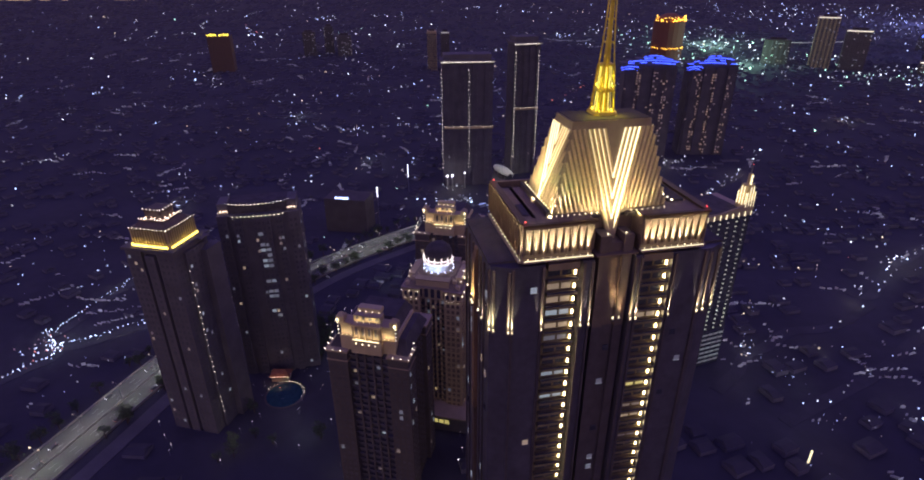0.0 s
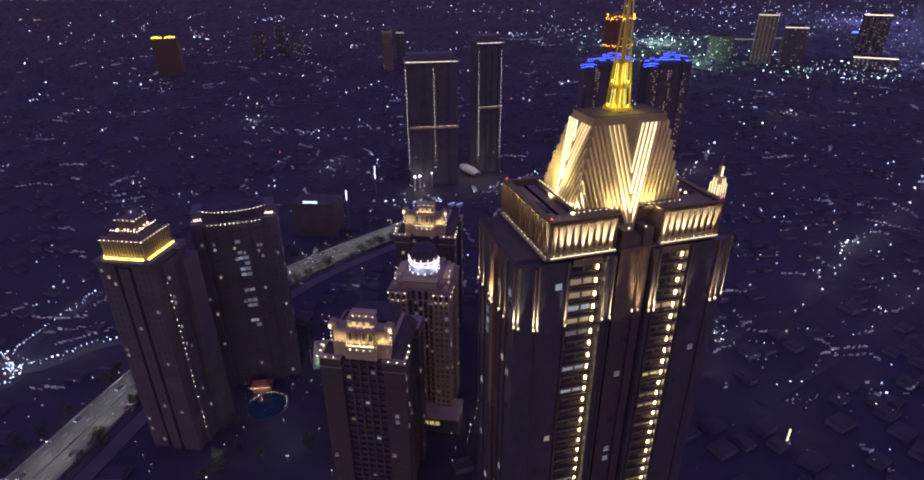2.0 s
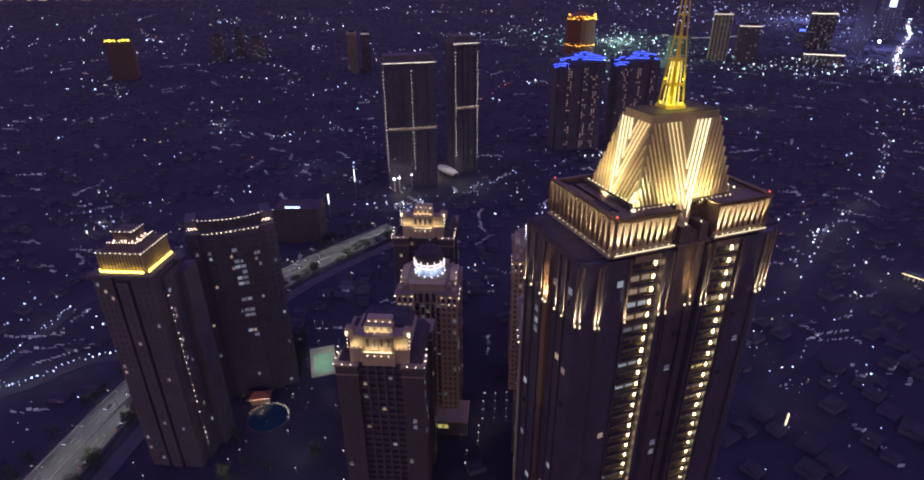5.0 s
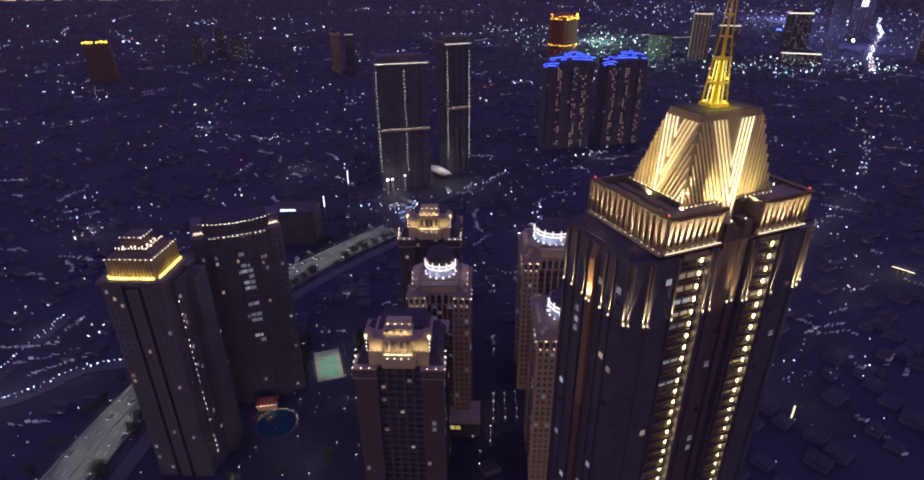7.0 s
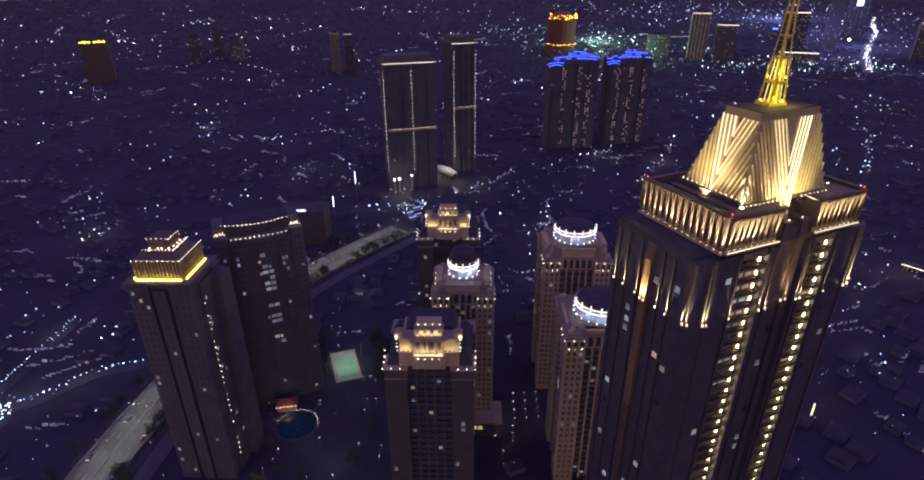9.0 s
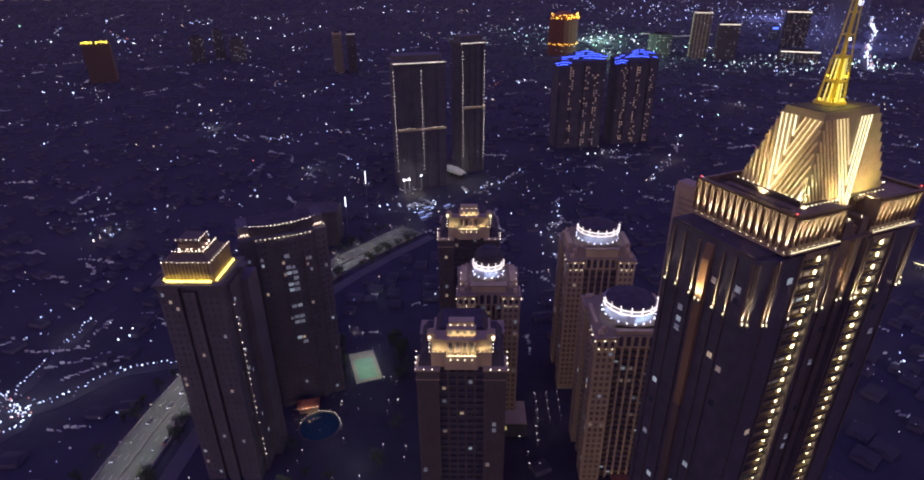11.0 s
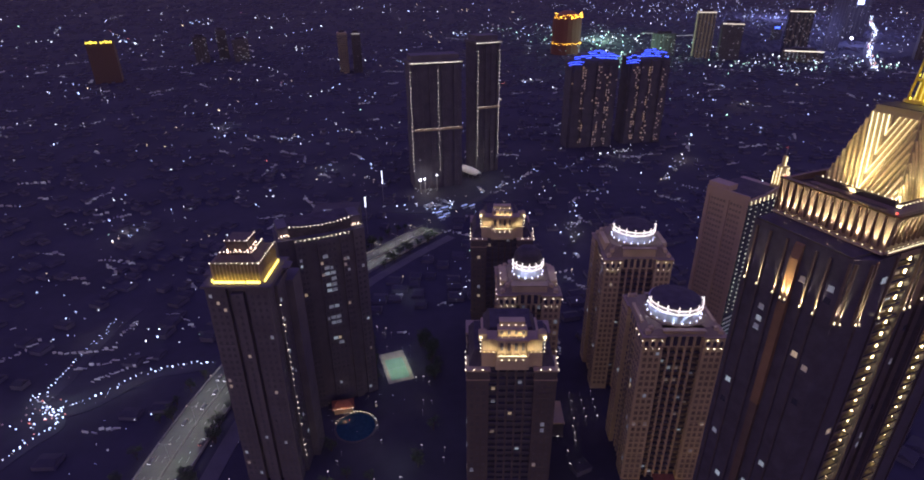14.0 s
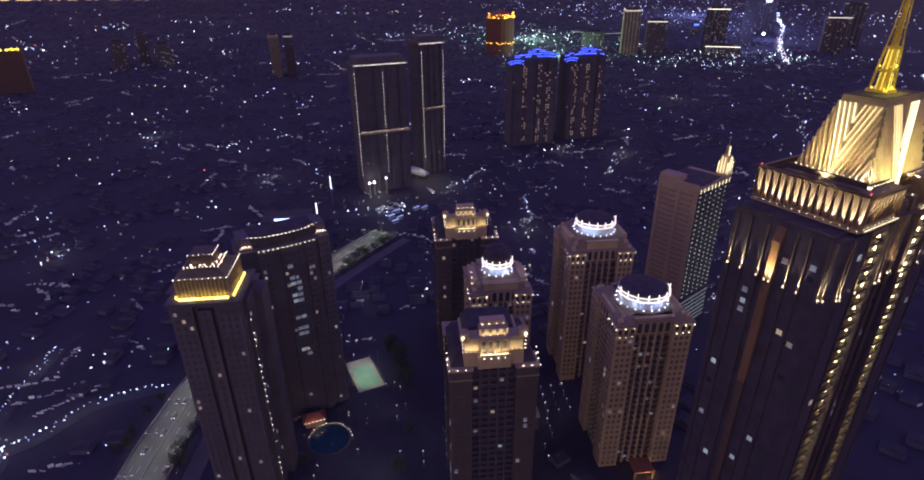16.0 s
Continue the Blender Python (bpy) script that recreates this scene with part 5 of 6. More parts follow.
BACK = [
    [(66, 377), (90, 430), (115, 482), (135, 540)],
    [(294, 372), (304, 362), (329, 384), (352, 409), (378, 424), (423, 455), (520, 520)],
    [(148, 259), (167, 275), (181, 293), (199, 302), (222, 318), (255, 324), (300, 352)],
    [(175, 233), (215, 254), (258, 277), (300, 307), (331, 320), (420, 375)],
    [(250, 560), (330, 640), (420, 760)],
    [(1150, 1148), (1221, 1223), (1350, 1362), (1512, 1519), (1708, 1697), (1930, 1903), (2160, 2149), (2510, 2485)],
    [(-70, 560), (0, 545), (70, 590), (140, 640)],
    [(529, 532), (583, 578), (633, 634), (687, 677)],
]
for i, l in enumerate(BACK):
    road("road", l, 8 if i != 5 else 26, 0.2 + 0.012 * i, M_LANE if i != 5 else M_ASPHALT, "dim city street between low houses" if i != 5 else "far bright avenue full of traffic")

# street lamps that light the toll road
post = None
lp = beside(centre, 0)
for i in range(7, len(lp) - 1, 2):
    p = lp[i]
    a = math.degrees(math.atan2(lp[i + 1].y - p.y, lp[i + 1].x - p.x))
    if post is None:
        post = thing("street_lamp", p.x, p.y, 0.5, a, "tall twin-arm street lamp on the road divider", "street lamp", "toll road lamps")
        part("pole", one(loft, [circle(0.16, 1.2, 8), circle(0.09, 12, 8)]), M_STEEL, post)
        for s in (-1, 1):
            arm = part("arm", one(bar, (0, 0, 12), (0, s * 2.6, 12.6), 0.12), M_STEEL, post)
            part("head", boxes((-0.25, 0.25, min(s * 2.3, s * 3.2), max(s * 2.3, s * 3.2), 12.5, 12.75)), G_CITY_Y, arm, "warm lamp head")
    else:
        copy_thing(post, pose(p.x, p.y, 0.5, 0, 0, a))
    d = bpy.data.lights.new("street_light", "SPOT")
    d.spot_size, d.spot_blend = radians(125), 0.8
    d.energy, d.color, d.shadow_soft_size = 7500, (0.95, 0.95, 0.82), 0.5
    new("street_light", d).location = (p.x, p.y, 13.5)

# cars on the toll road


def car(label):
    e = thing("car", 0, 0, 0.5, 0, label, "car", "cars on the toll road")
    bm = bmesh.new()
    loft(bm, [[(x, y, z) for y, z in ((-0.85, 0.35), (0.85, 0.35), (0.85, h), (-0.85, h))] for x, h in ((-2.1, 0.8), (-2.0, 0.95), (0.9, 0.95), (2.0, 0.75), (2.15, 0.6))])
    part("body", bm, M_CARS, e)
    part("cabin", one(loft, [rect(1.35, 0.8, 0.95, -0.4), rect(0.9, 0.68, 1.45, -0.45)]), M_GLASS, e)
    for x in (-1.3, 1.3):
        for y in (-0.8, 0.8):
            bm = bmesh.new()
            loft(bm, [[(x + 0.32 * math.cos(a), y + o, 0.32 + 0.32 * math.sin(a)) for a in [2 * math.pi * q / 10 for q in range(10)]] for o in (-0.1, 0.1)])
            wh = part("wheel", bm, M_ROOF, e)
            so = 0.11 if y > 0 else -0.11
            part("rim", one(loft, [[(x + 0.2 * math.cos(a), y + o, 0.32 + 0.2 * math.sin(a)) for a in [2 * math.pi * q / 8 for q in range(8)]] for o in sorted((so * 0.8, so))]), M_STEEL, wh)
    for y in (-0.6, 0.6):
        part("headlight", boxes((2.05, 2.3, y - 0.22, y + 0.22, 0.5, 0.78)), glow_head, e)
        part("tail_light", boxes((-2.25, -2.05, y - 0.2, y + 0.2, 0.6, 0.82)), g_tail, e)
    return e


glow_head = glow("headlight", (0.95, 0.95, 1.0), 2.2, False, 0.5)
g_tail = glow("tail_lamp", (1.0, 0.12, 0.06), 0.9, False, 0.5)
rc = random.Random(77)
first = car("dark car with its lights on")
first_used = False
for i in range(7, len(centre) - 1):
    for off, rev in ((-9.8, 0), (-6.2, 0), (-2.4, 0), (2.4, 1), (6.2, 1), (9.8, 1)):
        if rc.random() > (0.12 if rev else 0.08):
            continue
        p = beside(centre, off + rc.uniform(-0.4, 0.4))[i]
        q = centre[i + 1] - centre[i]
        a = math.degrees(math.atan2(q.y, q.x)) + (180 if rev else 0)
        m = pose(p.x, p.y, 0.5, 0, 0, a)
        if first_used:
            copy_thing(first, m)
        else:
            first.matrix_basis = m
            first_used = True

# ---- sports court, pool garden, gate pavilion ----
court = thing("sports_court", -78, 303.8, 0, 7, "floodlit green sports court with sandy border", "sports court")
part("border", boxes((-7.9, 7.9, -15, 15, 0, 0.12)), M_COURTB, court)
part("playing_field", boxes((-5.6, 5.9, -12.4, 8.0, 0.12, 0.16)), M_COURT, court, "green playing surface")
part("line", boxes((-5.0, 5.2, -2.0, -1.9, 0.16, 0.17), (-5.0, -4.9, -12, 7.4, 0.16, 0.17), (5.1, 5.2, -12, 7.4, 0.16, 0.17)), M_PAINT, court)
for x in (-7.7, 7.7):
    part("fence", boxes((x - 0.04, x + 0.04, -15, 15, 2.9, 3.0), (x - 0.04, x + 0.04, -15, 15, 1.4, 1.46)), M_STEEL, court)
    for y in (-14.8, -7.4, 0, 7.4, 14.8):
        part("fence_post", boxes((x - 0.05, x + 0.05, y - 0.05, y + 0.05, 0, 3)), M_STEEL, court)
for x, y in ((-9.2, -8), (9.2, 8)):
    e = thing("floodlight", -77 + x, 303.5 + y, 0, 0, "pole floodlight over the sports court", "floodlight")
    part("pole", one(loft, [circle(0.12, 0, 8), circle(0.08, 9, 8)]), M_STEEL, e)
    part("head", boxes((-0.5, 0.5, -0.2, 0.2, 8.8, 9.3)), M_STEEL, e)
    d = bpy.data.lights.new("court_floodlight", "SPOT")
    d.spot_size, d.spot_blend = radians(105), 0.6
    d.energy, d.color, d.shadow_soft_size = 4200, (0.90, 1.0, 0.82), 0.6
    new("court_floodlight", d).matrix_basis = look((-77 + x * 0.8, 303.5 + y, 10), (-77 - x * 0.1, 303.5 + y * 0.35, 0))

pool = thing("swimming_pool", -105, 257, 0, -8, "dark curved swimming pool edged by small bulbs", "pool")
part("coping", one(loft, [circle(11.5, 0.0, 32), circle(11.5, 0.3, 32)]), M_DARK, pool)
part("water", one(loft, [circle(10.4, 0.3, 32), circle(10.4, 0.36, 32)]), M_POOL, pool)
for i in range(17):
    a = math.radians(15 + 150 * i / 16)
    put("bulb", BULB_T, pool, 11.2 * math.cos(a), 11.2 * math.sin(a), 0.9)
pav = thing("pavilion", -111, 272, 0, 0, "small orange-lit gate pavilion with tiled roof", "pavilion")
part("wall", boxes((-5, 5, -3, 3, 0, 4)), M_TRIM, pav)
part("roof", one(loft, [rect(6.2, 4.2, 4), rect(3.0, 0.3, 7)]), M_TERRA, pav)
for i in range(6):
    put("bulb", BULB_S, pav, -5 + 2 * i, -4.0, 4.3)
d = bpy.data.lights.new("pavilion_lamp", "POINT")
d.energy, d.color, d.shadow_soft_size = 170, (1.0, 0.5, 0.2), 0.4
new("pavilion_lamp", d).location = (-111, 266.5, 4.5)
pod = thing("podium_building", -12, 229, 0, -13, "low podium with three warm yellow windows", "building")
part("body", boxes((-14, 14, 0, 16, 0, 9)), M_STONE_DK, pod)
part("roof_rim", boxes((-14.4, 14.4, -0.4, 16.4, 9, 9.8)), M_STONE, pod)
yw = window_mesh("window", 2.4, 2.2, G_WIN_YEL)
for i in range(3):
    put("window", yw, pod, -3.2 + 3.0 * i, -0.05, 5.2)
gate = thing("entrance_canopy", 36, 184, 0, -13, "lit entrance canopy at a tower's foot", "canopy")
part("roof", boxes((-5, 5, -5, 4, 5, 5.6)), M_TERRA, gate)
for x in (-4.5, 4.5):
    part("post", boxes((x - 0.3, x + 0.3, -4.6, -4.0, 0, 5)), M_TRIM, gate)
d = bpy.data.lights.new("canopy_lamp", "POINT")
d.energy, d.color, d.shadow_soft_size = 900, (1.0, 0.62, 0.3), 0.4
new("canopy_lamp", d).location = (36.5, 177, 4.4)

# lit curved canopy before the slender towers
can = thing("curved_canopy", 48.5, 645, 0, -67, "curved cream canopy roof lit from within", "canopy")
bm = bmesh.new()
arc = [math.pi * i / 10 for i in range(11)]
loft(bm, [[(x, 7.5 * math.cos(t) * k, 5.5 + 5.0 * math.sin(t) * k) for t in arc] + [(x, 7.1 * math.cos(t) * k, 5.2 + 4.6 * math.sin(t) * k) for t in arc[::-1]] for x, k in ((-19, 0.55), (-12, 0.85), (0, 1.0), (12, 0.85), (19, 0.55))])
part("shell", bm, M_WHITEP, can, "cream curved roof shell")
for x in (-14, -5, 5, 14):
    for y in (-5, 5):
        part("post", one(loft, [circle(0.25, 0, 8, x, y), circle(0.2, 6.2, 8, x, y)]), M_STEEL, can)
# added lights without fixtures, outside above the shell, brighten it
for x, w in ((44, 3500), (53, 2500)):
    d = bpy.data.lights.new("canopy_floodlight", "POINT")
    d.energy, d.color, d.shadow_soft_size = w, (1.0, 0.92, 0.66), 0.6
    new("canopy_floodlight", d).location = (x, 638 if x < 50 else 624, 15)

# filling station with a lit eave on the dark side
stn = thing("filling_station", 372, 327, 0, -62, "filling station canopy with a bright warm eave line", "filling station")
part("canopy_roof", boxes((-7.5, 7.5, 0, 8, 5.0, 6.0)), M_STONE_DK, stn)
part("eave_light", boxes((-7.6, 7.6, -0.35, -0.02, 5.4, 5.8)), glow("eave_light", (1.0, 0.80, 0.42), 2.4, True, 0.1), stn, "bright warm eave light")
for x in (-5.5, 5.5):
    for y in (1.2, 6.8):
        part("post", boxes((x - 0.25, x + 0.25, y - 0.25, y + 0.25, 0, 5)), M_STEEL, stn)
for x in (-3.5, 0, 3.2):
    part("pump", boxes((x - 0.5, x + 0.5, 3.4, 4.2, 0, 1.8), (x - 0.6, x + 0.6, 3.3, 4.3, 1.8, 2.3)), M_WHITEP, stn)
d = bpy.data.lights.new("station_lamp", "POINT")
d.energy, d.color, d.shadow_soft_size = 600, (1.0, 0.82, 0.5), 0.4
new("station_lamp", d).location = (369, 324, 4.2)

# blue-lit market awnings beside the toll road
awn = glow("blue_awning", (0.34, 0.46, 1.0), 0.55, True, 0.3)
first_awning = None
for x, y, a, k in ((-9, 534, 28, 1.2), (-2, 528, 30, 0.9), (-8, 521, 24, 0.9), (-1, 545, 20, 0.8), (20, 546, 32, 0.7), (28, 544, 34, 0.7)):
    if first_awning is None:
        first_awning = thing("market_stall", x, y, 0, a, "market stall under a glowing blue awning", "market stall", "stalls by the toll road")
        part("awning", one(loft, [rect(4.0, 1.3, 3.0), rect(4.0, 1.3, 3.15), rect(3.4, 0.2, 3.9)]), awn, first_awning, "glowing blue awning")
        for px in (-3.6, 3.6):
            for py in (-1.1, 1.1):
                part("post", boxes((px - 0.06, px + 0.06, py - 0.06, py + 0.06, 0, 3)), M_STEEL, first_awning)
        part("counter", boxes((-3.2, 3.2, -0.9, -0.3, 0, 0.95)), M_WHITEP, first_awning)
    else:
        copy_thing(first_awning, pose(x, y, 0, 0, 0, a))

# lit flyover beyond the blue crowns
FLY = [(1000, 1990), (1040, 1960), (1055, 1885), (1131, 1880), (1230, 1900)]
fly = road("flyover", FLY, 14, 10, M_CONC, "far curved flyover with a lit parapet", "flyover", 1.6)
bm = bmesh.new()
for p, q in zip(beside(fly, -7.2), beside(fly, -7.2)[1:]):
    bar(bm, p + Vector((0, 0, 10.6)), q + Vector((0, 0, 10.6)), 1.2)
tagged(part("flyover_light", bm, glow("parapet_light", (0.92, 0.95, 0.88), 0.35, False, 0.5), None), "pale light line along the flyover's parapet", "light strip", kind="structure")

# lamps along the forecourt between the cream towers
fc = thing("path_lamp", 0, 0, 0, 0, "low garden path lamp with a round white head", "lamp", "forecourt lamps")
part("post", one(loft, [circle(0.08, 0, 6), circle(0.06, 3.2, 6)]), M_STEEL, fc)
part("globe", bulb_mesh("globe", 0.2, glow("path_globe", (1.0, 0.86, 0.84), 4, False, 0.5)), None, fc).location.z = 3.4
rl = random.Random(8)
spots = [(16.2 + 6.5 * i - 1.6 * j, 253.4 - 0.6 * i - 6.4 * j) for i in range(3) for j in range(4)]
spots += [(8.6 - 1.3 * k, 229 - 5.1 * k) for k in range(3)] + [(-0.9, 213.3), (-2.9, 205.4), (2.0, 204.4), (-0.1, 230.7), (-2.1, 223.8)]
spots += [(-67.6, 286.9), (-63.3, 286.3), (-60.7, 281.2), (-66.5, 266.3), (-61.6, 265.2), (-68.2, 257.9), (-92.7, 270.5), (-93.4, 252.3), (-92.4, 241.8), (-72.4, 233.5), (-61.2, 229.7), (-62.8, 223.0)]
spots += [(rl.uniform(-128, -62), rl.uniform(195, 240)) for k in range(8)] + [(rl.uniform(-95, -60), rl.uniform(318, 345)) for k in range(8)] + [(rl.uniform(-170, -150), rl.uniform(190, 235)) for k in range(5)]
fc.matrix_basis = pose(*spots[0], 0)
for x, y in spots[1:]:
    copy_thing(fc, pose(x, y, 0))


# ---- trees ----
def tree(h, seed, label):
    rng = random.Random(seed)
    e = thing("tree", 0, 0, 0, 0, label, "tree", "garden and roadside trees")
    bm = bmesh.new()
    loft(bm, [circle(0.28, 0, 8), circle(0.2, h * 0.3, 8, 0.1, 0.05), circle(0.1, h * 0.6, 8, 0.2, 0.1)])
    for i in range(7):
        a = rng.uniform(0, 6.28)
        z = h * rng.uniform(0.3, 0.55)
        bar(bm, (0.1, 0.05, z), (math.cos(a) * h * 0.28, math.sin(a) * h * 0.28, z + h * rng.uniform(0.1, 0.3)), 0.12)
    part("trunk", bm, M_BARK, e)
    vs, fs = [], []
    for c in range(16):
        a, rr = rng.uniform(0, 6.28), h * 0.30 * math.sqrt(rng.random())
        cx, cy, cz = rr * math.cos(a), rr * math.sin(a), h * rng.uniform(0.48, 0.92)
        for q in range(34):
            p = Vector((rng.gauss(0, 1), rng.gauss(0, 1), rng.gauss(0, 0.7))) * h * 0.075 + Vector((cx, cy, cz))
            u = Vector((rng.gauss(0, 1), rng.gauss(0, 1), rng.gauss(0, 1))).normalized() * h * 0.035
            w = u.cross(Vector((rng.gauss(0, 1), rng.gauss(0, 1), rng.gauss(0, 1)))).normalized() * h * 0.022
            o = len(vs)
            vs += [p - u, p + w, p + u, p - w]
            fs.append((o, o + 1, o + 2, o + 3))
    me = bpy.data.meshes.new("crown")
    me.from_pydata(vs, [], fs)
    me.materials.append(M_LEAF)
    part("crown", me, None, e)
    return e


kinds = [tree(9, 1, "dark leafy tree with an uneven crown"), tree(12, 2, "tall dark leafy tree with an open crown"), tree(7, 3, "small dark leafy garden tree")]
rt = random.Random(12)
tpos = []
for i in range(4, len(centre) - 2):
    for off in (-17, -15, 16, 19):
        if rt.random() < 0.62:
            p = beside(centre, off + rt.uniform(-1.5, 1.5))[i]
            tpos.append((p.x + rt.uniform(-2, 2), p.y + rt.uniform(-2, 2)))
for i in range(9):
    tpos.append((rt.uniform(-128, -62), rt.uniform(205, 250)))
for i in range(30):
    tpos.append((rt.uniform(-60, -52) if i % 2 else rt.uniform(-102, -90), rt.uniform(285, 330)))
used = [False] * 3
for x, y in tpos:
    k = rt.randrange(3)
    s = rt.uniform(0.8, 1.25)
    m = pose(x, y, 0, 0, 0, rt.uniform(0, 360))
    if used[k]:
        copy_thing(kinds[k], m)
    else:
        kinds[k].matrix_basis = m
        used[k] = True

# ---- the low city: houses joined, and their lamps ----
KEEP = [(29.9, 120.8, 36), (39.5, 206, 28), (52.8, 270.5, 28), (-12.6, 254, 26), (-36.4, 205.6, 28), (-7.8, 319, 28), (-141.7, 241.5, 24), (-108, 291, 32),
        (144, 290, 34), (-77, 303, 22), (-106, 262, 22), (-111, 272, 12), (5, 613, 40), (72, 660, 28), (235, 735, 40), (314, 738, 36), (-116, 490, 28), (-12, 235, 22), (20, 240, 34), (-100, 225, 40), (48, 645, 24), (372, 327, 16), (-70, 275, 36), (-62, 325, 30)]
ROADS = [(p.x, p.y, 19) for p in centre] + [(p.x, p.y, 8) for p in beside(centre, -24)]
for l in LANES + BACK:
    for (x0, y0), (x1, y1) in zip(l, l[1:]):
        n = int(math.hypot(x1 - x0, y1 - y0) / 8) + 1
        ROADS += [(x0 + (x1 - x0) * q / n, y0 + (y1 - y0) * q / n, 11) for q in range(n + 1)]
grid = {}
for x, y, r in KEEP + ROADS:
    for i in range(int((x - r) // 40), int((x + r) // 40) + 1):
        for j in range(int((y - r) // 40), int((y + r) // 40) + 1):
            grid.setdefault((i, j), []).append((x, y, r))


def free(x, y):
    return all((x - a) ** 2 + (y - b) ** 2 > (r + 5) ** 2 for a, b, r in grid.get((int(x // 40), int(y // 40)), ()))


rh = random.Random(99)
vs, fs = [], []
near_houses = []


def house(x, y, w, d, h, g):
    """A low house with walls and a hipped roof, turned with its street."""
    a = 0.35 * math.sin(x * 0.004) + 0.4 * math.cos(y * 0.005) + rh.uniform(-0.06, 0.06)
    c, s = math.cos(a), math.sin(a)
    if abs(x - 20) < 330 and y < 420 and len(near_houses) < 110:
        near_houses.append((x, y, math.degrees(a), w, d, h, g))
        return
    o = len(vs)
    for px, py, pz in ((-w, -d, 0), (w, -d, 0), (w, d, 0), (-w, d, 0), (-w, -d, h), (w, -d, h), (w, d, h), (-w, d, h), (-w * 0.75, 0, h + g), (w * 0.75, 0, h + g)):
        vs.append((x + c * px - s * py, y + s * px + c * py, pz))
    fs.extend(tuple(o + q for q in f) for f in ((0, 1, 5, 4), (1, 2, 6, 5), (2, 3, 7, 6), (3, 0, 4, 7), (4, 5, 9, 8), (6, 7, 8, 9), (5, 6, 9), (7, 4, 8)))


for j in range(118):
    for i in range(190):
        x = -1300 + 14.5 * i + rh.uniform(-3, 3)
        y = 60 + 13.0 * j + rh.uniform(-3, 3)
        if abs(x - 40) > 330 + 0.95 * y or rh.random() < (0.62 if y < 500 else 0.72) or not free(x, y):
            continue
        house(x, y, rh.uniform(3.2, 6.4), rh.uniform(3.2, 6.0), rh.choice((2.2, 2.4, 2.6, 2.8, 3.0, 3.4)), rh.uniform(0.6, 1.6))
# beyond them larger blocks, thinning towards the horizon
y = 1592.0
while y < 9000:
    step = 13 + (y - 1592) * 0.012
    x = -1.05 * y
    while x < 1.15 * y:
        x += step * 1.15
        if rh.random() < 0.25 and free(x, y):
            k = step / 13
            house(x + rh.uniform(-3, 3) * k, y + rh.uniform(-3, 3) * k, rh.uniform(3.2, 6.4) * k, rh.uniform(3.2, 6.0) * k, rh.uniform(2.2, 3.4) * k ** 0.7, rh.uniform(0.6, 1.6) * k ** 0.7)
    y += step
for x, y, a, w, d, h, g in near_houses:
    e = thing("house", x, y, 0, a, "low dark house with weathered walls and tiled hip roof", "house", "low houses")
    part("wall", boxes((-w, w, -d, d, 0, h)), M_HOUSEWALL, e)
    part("roof", one(loft, [rect(w + 0.4, d + 0.4, h), rect(w + 0.4, d + 0.4, h + 0.15), rect(w * 0.7, 0.15, h + g)]), M_HOUSE, e)
me = bpy.data.meshes.new("low_houses")
me.from_pydata(vs, [], fs)
me.materials.append(M_HOUSE)
me.materials.append(M_HOUSEWALL)
me.polygons.foreach_set("material_index", [1 if q % 8 < 4 else 0 for q in range(len(fs))])
tagged(new("low_houses", me), "dense low houses with pitched tiled roofs at night", "houses", kind="stuff")

# glowing patches in place of lamplight on alley fronts and stalls, in short rows
front_v, front_f = [], []
rf = random.Random(57)


def chain(x, y, th, n, gap):
    """A row of small glowing patches, as lamplight on house fronts along an alley."""
    k = 1 + math.hypot(x, y) * 0.0007
    for q in range(n):
        th += rf.uniform(-0.2, 0.2)
        x += math.cos(th) * gap * k * rf.uniform(0.5, 1.5)
        y += math.sin(th) * gap * k * rf.uniform(0.5, 1.5)
        if not free(x, y) and math.hypot(x, y) < 300:
            continue
        w, h, a = rf.uniform(0.3, 1.5) * k, rf.uniform(0.4, 1.6) * k, rf.uniform(-0.5, 0.5)
        z = rf.uniform(0.2, 2.0)
        c, s = math.cos(a), math.sin(a)
        o = len(front_v)
        for px, py, pz in ((-w, 0, z), (w, 0, z), (w, 0, z + h), (-w, 0, z + h), (-w, 0.3, z), (w, 0.3, z), (w, 0.3, z + h), (-w, 0.3, z + h)):
            front_v.append((x + c * px - s * py, y + s * px + c * py, pz))
        front_f.extend(tuple(o + q2 for q2 in f) for f in ((0, 1, 2, 3), (3, 2, 6, 7), (0, 3, 7, 4), (1, 5, 6, 2)))


for i in range(400):
    a = math.radians(rf.uniform(-56, 58))
    dist = 290 * math.exp(rf.random() ** 0.8 * 2.0)
    chain(dist * math.sin(a) - 40, dist * math.cos(a), rf.uniform(0, 3.1), rf.choice((1, 2, 3, 4, 6, 9, 12)), 2.4)

rd = random.Random(123)
pts = {k: ([], []) for k in "wbyrgs"}


def dot(k, x, y, z, r):
    pts[k][0].append((x, y, z))
    pts[k][1].append(r)


def kind_of():
    r = rd.random()
    return "w" if r < 0.48 else ("b" if r < 0.88 else ("y" if r < 0.96 else ("r" if r < 0.98 else "g")))


